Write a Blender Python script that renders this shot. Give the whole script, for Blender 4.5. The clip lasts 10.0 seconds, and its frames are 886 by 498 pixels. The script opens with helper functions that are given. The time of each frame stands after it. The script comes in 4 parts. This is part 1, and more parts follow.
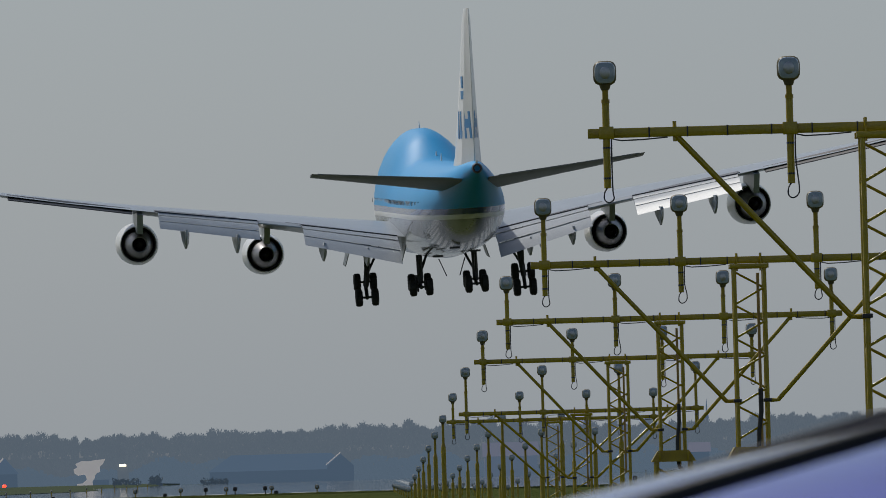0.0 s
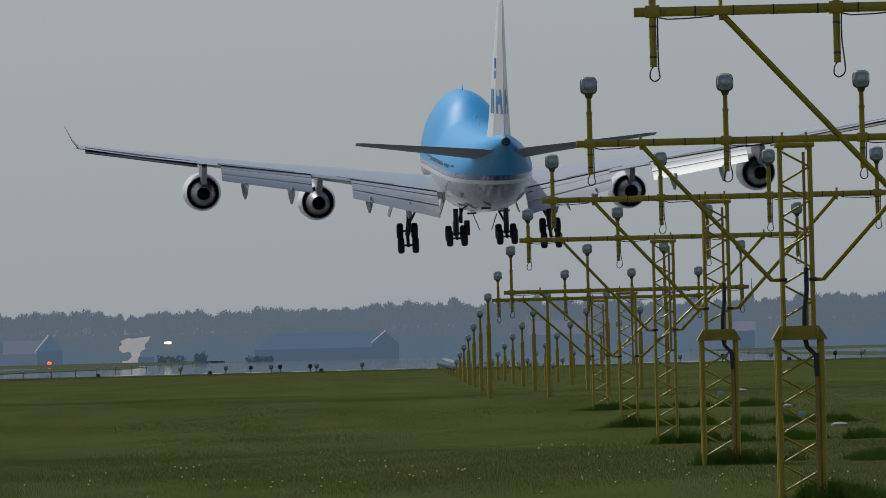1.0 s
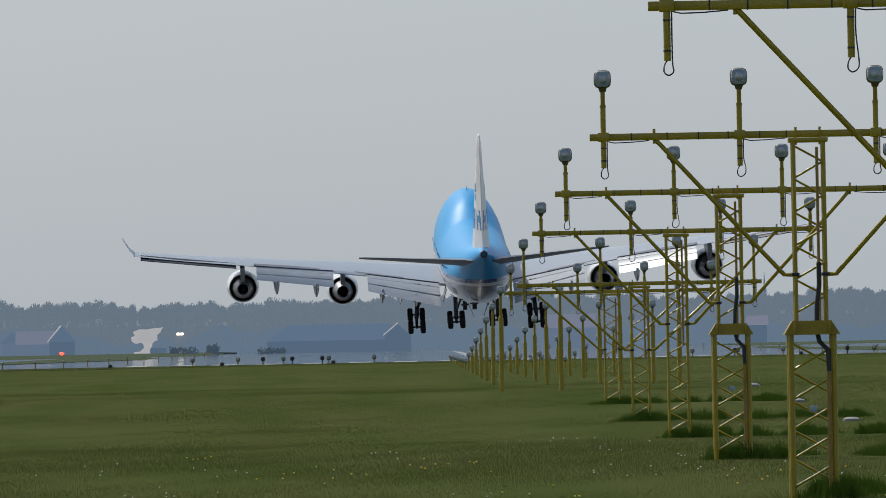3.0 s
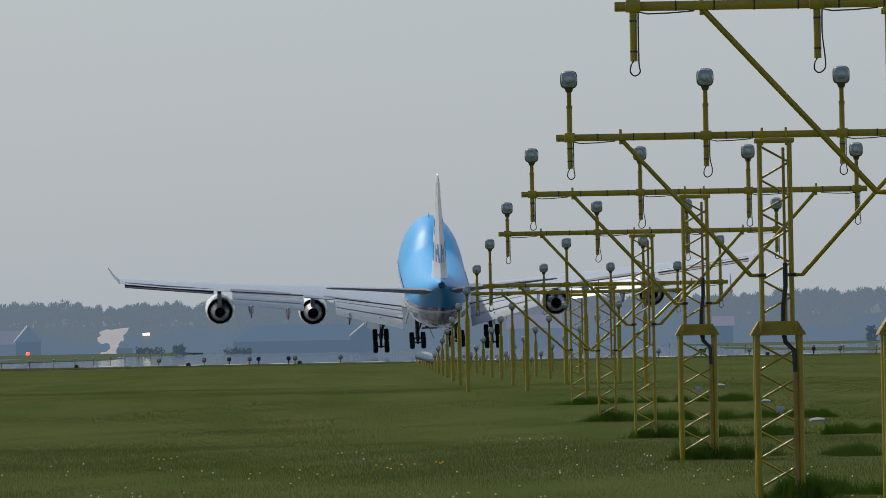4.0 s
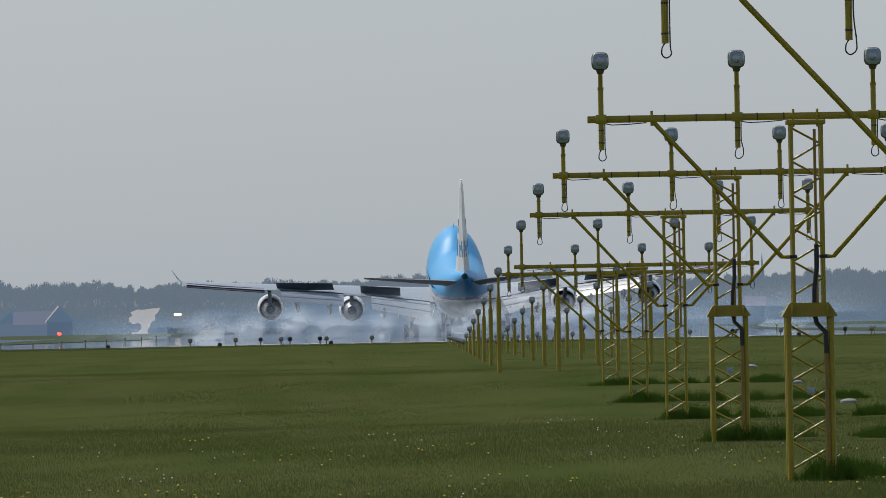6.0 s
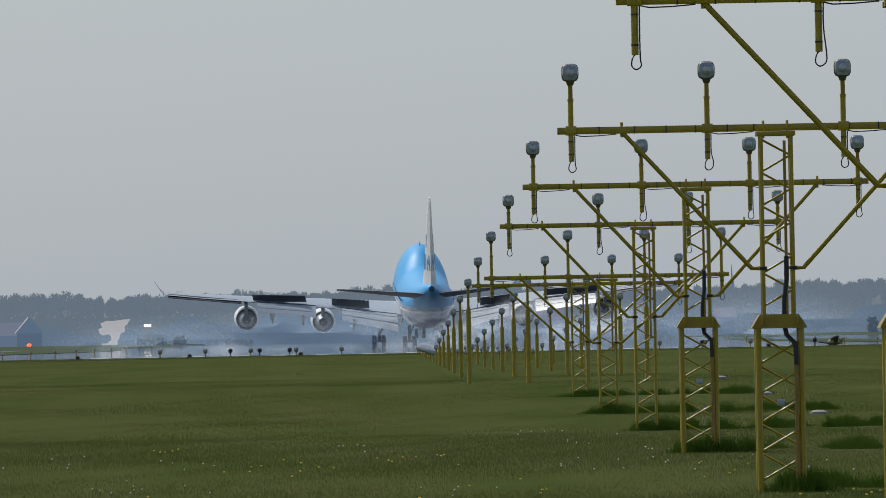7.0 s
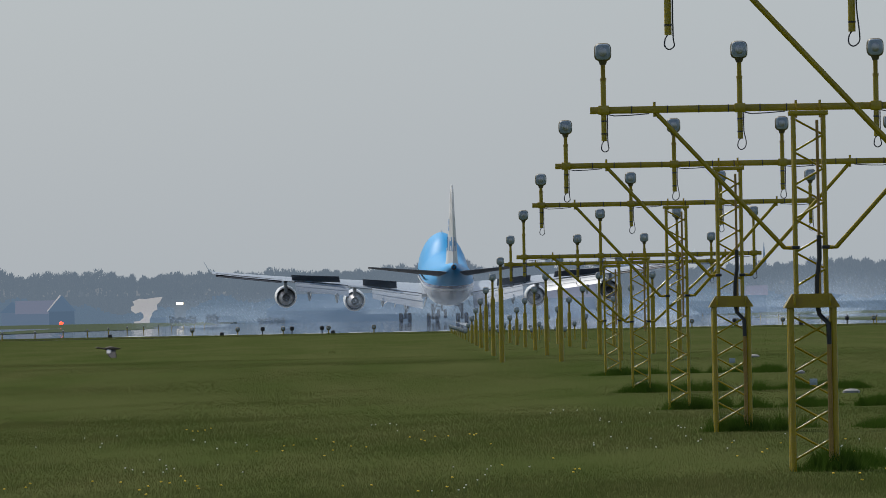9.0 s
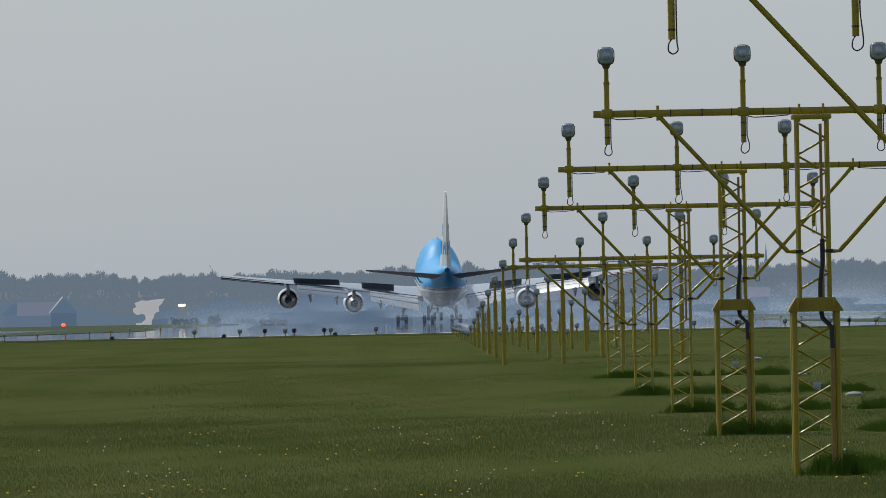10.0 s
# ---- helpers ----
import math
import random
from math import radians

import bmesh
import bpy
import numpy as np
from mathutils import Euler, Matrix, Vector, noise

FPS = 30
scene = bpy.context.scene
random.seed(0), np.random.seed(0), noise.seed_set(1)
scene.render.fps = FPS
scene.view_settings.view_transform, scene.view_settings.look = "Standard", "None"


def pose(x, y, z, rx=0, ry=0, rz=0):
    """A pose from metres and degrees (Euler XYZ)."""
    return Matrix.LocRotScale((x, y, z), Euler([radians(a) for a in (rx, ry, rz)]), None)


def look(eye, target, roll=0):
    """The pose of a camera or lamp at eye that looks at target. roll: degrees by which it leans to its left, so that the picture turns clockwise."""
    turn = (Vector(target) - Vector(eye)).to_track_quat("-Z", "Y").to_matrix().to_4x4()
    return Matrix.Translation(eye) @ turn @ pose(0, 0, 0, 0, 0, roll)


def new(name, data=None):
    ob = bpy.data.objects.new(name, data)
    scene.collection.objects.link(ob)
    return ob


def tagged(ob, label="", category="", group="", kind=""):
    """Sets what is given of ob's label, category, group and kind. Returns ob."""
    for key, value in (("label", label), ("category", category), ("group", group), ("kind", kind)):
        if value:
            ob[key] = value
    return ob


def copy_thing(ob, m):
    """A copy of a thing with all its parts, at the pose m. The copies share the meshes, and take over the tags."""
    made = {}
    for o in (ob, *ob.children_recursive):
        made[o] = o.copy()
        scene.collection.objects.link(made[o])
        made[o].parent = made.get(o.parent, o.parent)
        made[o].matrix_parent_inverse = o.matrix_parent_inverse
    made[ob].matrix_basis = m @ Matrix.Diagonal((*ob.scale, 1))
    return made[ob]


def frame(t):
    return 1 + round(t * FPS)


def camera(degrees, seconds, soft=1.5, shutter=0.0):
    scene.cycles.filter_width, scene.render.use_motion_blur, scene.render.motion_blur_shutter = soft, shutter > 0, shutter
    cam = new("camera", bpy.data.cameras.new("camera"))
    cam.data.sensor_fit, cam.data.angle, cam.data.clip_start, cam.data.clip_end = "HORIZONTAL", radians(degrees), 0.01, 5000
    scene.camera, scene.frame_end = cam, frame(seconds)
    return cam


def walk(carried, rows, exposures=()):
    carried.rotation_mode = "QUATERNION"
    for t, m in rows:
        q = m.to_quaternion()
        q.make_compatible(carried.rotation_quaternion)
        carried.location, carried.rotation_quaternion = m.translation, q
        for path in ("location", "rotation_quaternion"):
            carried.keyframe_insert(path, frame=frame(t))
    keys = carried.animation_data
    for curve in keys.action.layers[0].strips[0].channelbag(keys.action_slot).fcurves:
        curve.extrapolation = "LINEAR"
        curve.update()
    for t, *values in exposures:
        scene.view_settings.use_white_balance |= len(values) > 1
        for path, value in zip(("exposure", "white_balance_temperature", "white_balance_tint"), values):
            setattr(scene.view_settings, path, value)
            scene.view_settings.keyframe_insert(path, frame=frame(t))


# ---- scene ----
cam = camera(4.825, 10.0, soft=0.8, shutter=0.12)
EYE = (0.0, 0.0, 1.7)
# seconds, yaw, pitch, roll, and how far the tripod has settled sideways and up
VIEW = [
    (0, -0.4378, 1.2577, 1.585, 0, 0), (0.2, -0.4329, 1.2574, 1.459, 0, 0), (0.3, -0.4345, 1.2445, 1.396, 0, 0),
    (0.4, -0.4217, 1.1918, 1.333, 0, 0), (0.5, -0.4047, 1.1135, 1.269, 0, 0), (0.6, -0.3461, 0.9624, 1.301, 0, 0),
    (0.7, -0.3170, 0.8587, 1.333, 0, 0), (0.8, -0.2635, 0.7330, 1.364, 0, 0), (1, -0.1925, 0.6006, 1.428, 0, 0),
    (1.2, -0.1200, 0.4952, 1.411, 0, 0), (1.5, -0.0445, 0.3771, 1.387, 0, 0), (1.8, 0.0413, 0.3195, 1.341, 0, 0),
    (2, 0.0541, 0.3650, 1.280, 0, 0), (2.5, 0.0275, 0.4745, 1.120, 0, 0), (3, -0.1260, 0.5622, 1.100, 0, 0),
    (3.2, -0.2013, 0.5740, 1.100, 0, 0), (4.3, -0.3143, 0.5412, 1.060, 0, 0), (4.5, -0.2758, 0.5017, 1.060, 0, 0),
    (5, -0.1484, 0.4200, 1.060, 0.001, 0.012), (6.3, -0.1384, 0.4755, 1.060, 0.002, 0.016), (6.5, -0.1836, 0.4896, 1.060, 0.002, 0.016),
    (7, -0.3036, 0.5134, 1.060, 0, 0.019), (7.5, -0.3790, 0.4982, 1.060, 0, 0.020), (8, -0.3375, 0.4700, 1.060, 0, 0.022),
    (8.5, -0.2255, 0.4348, 1.060, 0.003, 0.028), (9, -0.1280, 0.3963, 1.060, -0.005, 0.036), (9.5, -0.1050, 0.3838, 1.060, -0.016, 0.053),
    (10, -0.1175, 0.4050, 1.060, -0.0195, 0.0605),
]
EXPOSURE = [(0, -0.42), (0.8, -0.36), (1.5, -0.10), (2.0, 0.08), (2.5, 0.14), (4.5, 0.05), (10, 0.06)]
walk(cam, [(t, pose(EYE[0] + dx, EYE[1], EYE[2] + dz, 90 + p, r, y)) for t, y, p, r, dx, dz in VIEW], EXPOSURE)

# ---- world and sun: hazy spring sunshine from ahead and to the left ----
SUN_WAY = Vector((-0.43, 0.50, 0.75)).normalized()
world = bpy.data.worlds.new("sky")
scene.world = world
world.use_nodes = True
wn, wl = world.node_tree.nodes, world.node_tree.links
sky = wn.new("ShaderNodeTexSky")
sky.sky_type = "NISHITA"
sky.sun_disc = False
sky.sun_elevation = math.asin(SUN_WAY.z)
sky.sun_rotation = math.atan2(SUN_WAY.x, SUN_WAY.y)
sky.air_density, sky.dust_density, sky.ozone_density = 1.0, 2.0, 1.0
hazemix = wn.new("ShaderNodeMix")
hazemix.data_type = "RGBA"
where, up, thin = wn.new("ShaderNodeTexCoord"), wn.new("ShaderNodeSeparateXYZ"), wn.new("ShaderNodeMapRange")
thin.interpolation_type = "SMOOTHSTEP"
thin.inputs["From Min"].default_value, thin.inputs["From Max"].default_value = 0.06, 0.5
thin.inputs["To Min"].default_value, thin.inputs["To Max"].default_value = 0.7, 0.12
wl.new(where.outputs["Generated"], up.inputs[0])
wl.new(up.outputs["Z"], thin.inputs[0])
wl.new(thin.outputs[0], hazemix.inputs[0])
hazemix.inputs[7].default_value = (4.25, 4.98, 5.75, 1)
wl.new(sky.outputs[0], hazemix.inputs[6])
wl.new(hazemix.outputs[2], wn["Background"].inputs[0])
wn["Background"].inputs[1].default_value = 0.1
sun = new("sun", bpy.data.lights.new("sun", "SUN"))
sun.data.energy, sun.data.angle, sun.data.color = 3.4, radians(0.6), (1.0, 0.95, 0.87)
sun.matrix_world = look((0, 0, 300), Vector((0, 0, 300)) - SUN_WAY)


# ---- materials ----
def material(name, color, rough=0.6, metal=0.0, vary=0.25, scale=4.0, bump=0.0, fine=12.0, other=None, coat=0.0, spec=0.5, islands=0.0, pieces=0.0, stretch=None):
    m = bpy.data.materials.new(name)
    m.use_nodes = True
    n, l = m.node_tree.nodes, m.node_tree.links
    b = n["Principled BSDF"]
    co = n.new("ShaderNodeTexCoord")
    n1, n2 = n.new("ShaderNodeTexNoise"), n.new("ShaderNodeTexNoise")
    n1.inputs["Scale"].default_value, n1.inputs["Detail"].default_value = scale, 5
    n2.inputs["Scale"].default_value, n2.inputs["Detail"].default_value = scale * fine, 3
    mix = n.new("ShaderNodeMix")
    mix.data_type = "RGBA"
    if other is None:
        other = tuple(c * (1 - vary) for c in color)
    mix.inputs[6].default_value, mix.inputs[7].default_value = (*color, 1), (*other, 1)
    add = n.new("ShaderNodeMath")
    add.operation = "MULTIPLY_ADD"
    add.inputs[1].default_value, add.inputs[2].default_value = 0.5, 0.0
    ramp = n.new("ShaderNodeMapRange")
    ramp.inputs["From Min"].default_value, ramp.inputs["From Max"].default_value = 0.32, 0.68
    half = n.new("ShaderNodeMath")
    half.operation = "MULTIPLY_ADD"
    half.inputs[1].default_value = 0.5
    for t in (n1, n2):
        l.new(co.outputs["Object"], t.inputs["Vector"])
    if stretch:
        mp = n.new("ShaderNodeMapping")
        mp.inputs["Scale"].default_value = stretch
        l.new(co.outputs["Object"], mp.inputs["Vector"])
        l.new(mp.outputs[0], n1.inputs["Vector"])
    l.new(n1.outputs[0], half.inputs[0])
    l.new(n2.outputs[0], add.inputs[0])
    l.new(add.outputs[0], half.inputs[2])
    l.new(half.outputs[0], ramp.inputs[0])
    last = ramp.outputs[0]
    if islands or pieces:
        src = n.new("ShaderNodeNewGeometry").outputs["Random Per Island"] if islands else n.new("ShaderNodeObjectInfo").outputs["Random"]
        k = n.new("ShaderNodeMix")
        k.inputs[0].default_value = islands or pieces
        l.new(last, k.inputs[2])
        l.new(src, k.inputs[3])
        last = k.outputs[0]
    l.new(last, mix.inputs[0])
    l.new(mix.outputs[2], b.inputs["Base Color"])
    b.inputs["Roughness"].default_value, b.inputs["Metallic"].default_value = rough, metal
    b.inputs["Specular IOR Level"].default_value = spec
    b.inputs["Coat Weight"].default_value, b.inputs["Coat Roughness"].default_value = coat, 0.05
    if bump:
        u = n.new("ShaderNodeBump")
        u.inputs["Strength"].default_value, u.inputs["Distance"].default_value = bump, 0.02
        l.new(n2.outputs[0], u.inputs["Height"])
        l.new(u.outputs[0], b.inputs["Normal"])
    return m


def leafy(m, share):
    """Let some light through thin blades."""
    n, l = m.node_tree.nodes, m.node_tree.links
    b, mixer, tl = n["Principled BSDF"], n.new("ShaderNodeMixShader"), n.new("ShaderNodeBsdfTranslucent")
    l.new(b.inputs["Base Color"].links[0].from_socket, tl.inputs[0])
    mixer.inputs[0].default_value = share
    l.new(b.outputs[0], mixer.inputs[1])
    l.new(tl.outputs[0], mixer.inputs[2])
    l.new(mixer.outputs[0], n["Material Output"].inputs[0])
    return m


def glow(name, color, strength):
    m = bpy.data.materials.new(name)
    m.use_nodes = True
    b = m.node_tree.nodes["Principled BSDF"]
    b.inputs["Base Color"].default_value = b.inputs["Emission Color"].default_value = (*color, 1)
    b.inputs["Emission Strength"].default_value = strength
    return m


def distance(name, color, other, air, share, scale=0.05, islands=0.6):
    """A far surface: its own colour, with the haze of the air before it painted in as emission."""
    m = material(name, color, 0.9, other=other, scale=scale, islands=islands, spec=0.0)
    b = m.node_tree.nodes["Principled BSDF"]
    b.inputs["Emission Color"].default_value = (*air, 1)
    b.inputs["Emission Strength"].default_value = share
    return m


def veil(name, color, amount, scale=2.0):
    """Smoke: lets most light through, denser where the cloud is thick, thinning to nothing at its rim."""
    m = bpy.data.materials.new(name)
    m.use_nodes = True
    n, l = m.node_tree.nodes, m.node_tree.links
    n.remove(n["Principled BSDF"])
    tr, df, ms = n.new("ShaderNodeBsdfTransparent"), n.new("ShaderNodeBsdfDiffuse"), n.new("ShaderNodeMixShader")
    tl, am = n.new("ShaderNodeBsdfTranslucent"), n.new("ShaderNodeAddShader")
    df.inputs[0].default_value = tl.inputs[0].default_value = (*color, 1)
    co, no, mr = n.new("ShaderNodeTexCoord"), n.new("ShaderNodeTexNoise"), n.new("ShaderNodeMapRange")
    no.noise_dimensions = "4D"
    no.inputs["Scale"].default_value, no.inputs["Detail"].default_value = scale, 2.2
    who, far = n.new("ShaderNodeObjectInfo"), n.new("ShaderNodeMath")
    far.operation = "MULTIPLY"
    far.inputs[1].default_value = 30.0
    l.new(who.outputs["Random"], far.inputs[0])
    l.new(far.outputs[0], no.inputs["W"])
    mr.inputs["From Min"].default_value, mr.inputs["From Max"].default_value = 0.0, 0.78
    sub, flat, ln = n.new("ShaderNodeVectorMath"), n.new("ShaderNodeVectorMath"), n.new("ShaderNodeVectorMath")
    sub.operation, flat.operation, ln.operation = "SUBTRACT", "MULTIPLY", "LENGTH"
    sub.inputs[1].default_value, flat.inputs[1].default_value = (0.5, 0.5, 0.42), (2, 0, 2)
    rim, mul = n.new("ShaderNodeMapRange"), n.new("ShaderNodeMath")
    rim.interpolation_type = "SMOOTHSTEP"
    rim.inputs["From Min"].default_value, rim.inputs["From Max"].default_value = 0.84, 0.0
    rim.inputs["To Max"].default_value = amount
    mul.operation = "MULTIPLY"
    l.new(flat.outputs[0], no.inputs["Vector"])
    l.new(co.outputs["Generated"], sub.inputs[0])
    l.new(sub.outputs[0], flat.inputs[0])
    l.new(flat.outputs[0], ln.inputs[0])
    l.new(ln.outputs["Value"], rim.inputs[0])
    l.new(no.outputs[0], mr.inputs[0])
    l.new(mr.outputs[0], mul.inputs[0])
    l.new(rim.outputs[0], mul.inputs[1])
    l.new(mul.outputs[0], ms.inputs[0])
    # light from above scatters through the whole cloud, whichever way its skin is turned
    for shader, z in ((df, 1.0), (tl, -1.0)):
        way = n.new("ShaderNodeCombineXYZ")
        way.inputs[2].default_value = z
        l.new(way.outputs[0], shader.inputs["Normal"])
    l.new(df.outputs[0], am.inputs[0])
    l.new(tl.outputs[0], am.inputs[1])
    l.new(tr.outputs[0], ms.inputs[1])
    l.new(am.outputs[0], ms.inputs[2])
    l.new(ms.outputs[0], n["Material Output"].inputs[0])
    return m


YELLOW = material("yellow_paint", (0.37, 0.272, 0.006), 0.25, vary=0.35, scale=3, bump=0.15, fine=20, spec=0.5)
YELLOW_WORN = material("worn_yellow_paint", (0.34, 0.25, 0.009), 0.35, other=(0.22, 0.145, 0.02), scale=5, bump=0.2, spec=0.25)
BLACK_RUBBER = material("black_cable", (0.012, 0.012, 0.014), 0.45, scale=10)
HEAD_GREY = material("lamp_housing", (0.06, 0.055, 0.035), 0.5, other=(0.11, 0.085, 0.02), scale=14)
LENS = material("lamp_lens", (0.20, 0.25, 0.30), 0.12, other=(0.32, 0.37, 0.40), scale=9, coat=0.6)
GALV = material("galvanised_steel", (0.45, 0.46, 0.47), 0.4, metal=0.7, scale=6)
CONDUIT = material("brown_conduit", (0.36, 0.21, 0.035), 0.5, vary=0.4, scale=5)
BLUE = material("light_blue_paint", (0.001, 0.30, 0.64), 0.42, vary=0.07, scale=0.6, coat=0.06, spec=0.35)
DARK_BLUE = material("dark_blue_paint", (0.01, 0.05, 0.20), 0.2, vary=0.1, scale=0.6, coat=0.5)
WHITE = material("white_paint", (0.74, 0.75, 0.75), 0.3, vary=0.1, scale=0.8, coat=0.3)
BELLY = material("grey_belly_paint", (0.34, 0.35, 0.37), 0.22, metal=0.4, other=(0.27, 0.28, 0.30), scale=0.35, coat=0.5)
WING_GREY = material("wing_grey_paint", (0.34, 0.38, 0.42), 0.3, vary=0.18, scale=0.9)
FLAP_GREY = material("flap_metal", (0.34, 0.38, 0.42), 0.45, metal=0.05, other=(0.26, 0.295, 0.335), scale=0.8)
# darker than the wing grey: the underside's shade is in the colour
TAIL_SHADE_GREY = material("tailplane_shaded_grey", (0.15, 0.165, 0.19), 0.4, vary=0.15, scale=0.9)
# shade of the raised, backlit panels is put into this grey
SPOILER_SHADE = material("spoiler_shaded_grey", (0.10, 0.112, 0.13), 0.5, vary=0.2, scale=1.2)
DARK_METAL = material("dark_metal", (0.05, 0.05, 0.055), 0.45, metal=0.4, scale=2)
EXHAUST = material("exhaust_metal", (0.30, 0.30, 0.31), 0.38, metal=0.8, scale=2)
TYRE = material("tyre_rubber", (0.015, 0.015, 0.016), 0.8, scale=5)
GROUND = material("turf", (0.040, 0.060, 0.015), 0.95, other=(0.080, 0.088, 0.034), scale=0.45, bump=0.5, fine=24, spec=0.0, stretch=(1, 0.07, 1))
GRASS = leafy(material("grass", (0.047, 0.076, 0.016), 0.9, other=(0.115, 0.113, 0.048), scale=0.45, fine=5, islands=0.2, spec=0.0, stretch=(1, 0.07, 1)), 0.55)
TALL_GRASS = leafy(material("tall_grass", (0.022, 0.055, 0.006), 0.8, other=(0.052, 0.088, 0.014), scale=0.9, islands=0.6, spec=0.0), 0.4)
ASPHALT = material("asphalt", (0.05, 0.052, 0.055), 0.027, other=(0.075, 0.075, 0.075), scale=0.06, fine=15)
MARKING = material("runway_marking", (0.38, 0.38, 0.37), 0.2, vary=0.35, scale=0.2)
CONCRETE = material("concrete", (0.27, 0.27, 0.26), 0.85, vary=0.3, scale=4, bump=0.3)
DANDELION = material("dandelion_yellow", (0.75, 0.5, 0.01), 0.7, scale=20)
DAISY = material("daisy_white", (0.75, 0.75, 0.72), 0.7, scale=20)
STEM = material("stem_green", (0.06, 0.11, 0.02), 0.7, scale=20)
CAR_PAINT = material("dark_blue_car_paint", (0.10, 0.14, 0.60), 0.2, metal=0.75, vary=0.2, scale=2, coat=1.0)
LIVERY = material("livery_blue", (0.0, 0.19, 0.46), 0.4, vary=0.1, scale=1)
CAR_GLASS = material("car_glass", (0.01, 0.012, 0.014), 0.05, vary=0.1, scale=2)
BIRD_BLACK = material("black_feathers", (0.02, 0.02, 0.022), 0.6, scale=20)
BIRD_BROWN = material("brown_feathers", (0.10, 0.075, 0.055), 0.7, scale=20)
BIRD_WHITE = material("white_feathers", (0.6, 0.6, 0.6), 0.7, scale=20)
SMOKE = veil("tyre_smoke", (0.60, 0.64, 0.68), 0.75, 1.3)
SOFT_SMOKE = veil("drifting_smoke", (0.48, 0.54, 0.62), 0.50, 1.3)
THIN_SMOKE = veil("thin_smoke", (0.33, 0.42, 0.55), 0.29, 1.2)
# haze over the far things is emitted by their own materials, roofs more than walls
HAZE_GLOW = (0.24, 0.37, 0.55)
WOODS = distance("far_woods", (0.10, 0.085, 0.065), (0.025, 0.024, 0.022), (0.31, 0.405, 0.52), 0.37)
# bluer emission paints the thicker haze at the foot of the wood
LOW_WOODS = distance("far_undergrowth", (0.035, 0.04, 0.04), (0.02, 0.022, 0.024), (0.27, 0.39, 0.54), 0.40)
FAR_ROOF = distance("far_roof", (0.010, 0.015, 0.022), (0.014, 0.018, 0.024), HAZE_GLOW, 0.38)
FAR_WALL = distance("far_wall", (0.010, 0.015, 0.022), (0.016, 0.02, 0.026), HAZE_GLOW, 0.33)
FAR_RED = distance("far_red_tiles", (0.10, 0.055, 0.05), (0.12, 0.07, 0.06), HAZE_GLOW, 0.38)
# brightness emitted here, though these walls and boards are no lamps
FAR_WHITE_GLOW = distance("far_white_glow", (0.8, 0.74, 0.70), (0.7, 0.66, 0.62), (0.5, 0.46, 0.46), 0.5)
FAR_FIELD = distance("far_field", (0.05, 0.066, 0.030), (0.075, 0.085, 0.045), HAZE_GLOW, 0.05)
FAR_BUSH = distance("far_bush", (0.03, 0.034, 0.022), (0.045, 0.042, 0.03), HAZE_GLOW, 0.16)
RED_LIGHT = glow("red_light", (1.0, 0.03, 0.012), 7)
GLINT_GLOW = glow("glint_glow", (1.0, 0.85, 0.6), 2.0)


# ---- mesh helpers ----
def part(name, bm, mat, parent=None, label="", smooth=True):
    me = bpy.data.meshes.new(name)
    bmesh.ops.recalc_face_normals(bm, faces=bm.faces)
    bm.to_mesh(me)
    bm.free()
    for m in (mat if isinstance(mat, (list, tuple)) else [mat]):
        me.materials.append(m)
    if smooth:
        me.shade_smooth()
        me.set_sharp_from_angle(angle=radians(38))
    ob = new(name, me)
    if parent is not None:
        ob.parent = parent
    if label:
        tagged(ob, label)
    return ob


def thing(name, at, label, category, group="", kind=""):
    ob = new(name)
    ob.empty_display_size = 0.1
    ob.matrix_basis = at
    return tagged(ob, label, category, group, kind)


def box(bm, x0, x1, y0, y1, z0, z1, bevel=0.0, segments=2):
    r = bmesh.ops.create_cube(bm, size=1)
    for v in r["verts"]:
        v.co = Vector((x0 + (v.co.x + .5) * (x1 - x0), y0 + (v.co.y + .5) * (y1 - y0), z0 + (v.co.z + .5) * (z1 - z0)))
    if bevel:
        es = list({e for v in r["verts"] for e in v.link_edges})
        bmesh.ops.bevel(bm, geom=es, offset=bevel, segments=segments, affect="EDGES", profile=0.6)
    return r["verts"]


def tube(bm, a, b, r0, r1=None, n=8):
    a, b = Vector(a), Vector(b)
    r1 = r0 if r1 is None else r1
    w = b - a
    q = w.to_track_quat("Z", "Y")
    rings = []
    for c, r in ((a, r0), (b, r1)):
        rings.append([bm.verts.new(c + q @ Vector((r * math.cos(2 * math.pi * i / n), r * math.sin(2 * math.pi * i / n), 0))) for i in range(n)])
    for i in range(n):
        bm.faces.new((rings[0][i], rings[0][(i + 1) % n], rings[1][(i + 1) % n], rings[1][i]))
    bm.faces.new(rings[0][::-1])
    bm.faces.new(rings[1])


def loft(bm, rings, caps=True, closed=True, mats=None):
    """Skin rows of points; mats gives the material of each column."""
    vs = [[bm.verts.new(p) for p in r] for r in rings]
    n = len(vs[0])
    for a, b in zip(vs, vs[1:]):
        for i in range(n if closed else n - 1):
            f = bm.faces.new((a[i], a[(i + 1) % n], b[(i + 1) % n], b[i]))
            if mats:
                f.material_index = mats[i]
    if caps:
        for r in (vs[0], vs[-1]):
            f = bm.faces.new(r)
            if mats:
                f.material_index = mats[0]
    return vs


def lathe(bm, profile, axis_at=(0, 0, 0), n=28, along="y"):
    rings = []
    for y, r in profile:
        rings.append([Vector(axis_at) + (Vector((r * math.sin(2 * math.pi * i / n), y, r * math.cos(2 * math.pi * i / n))) if along == "y"
                      else Vector((r * math.cos(2 * math.pi * i / n), r * math.sin(2 * math.pi * i / n), y))) for i in range(n)])
    loft(bm, rings, caps=True)


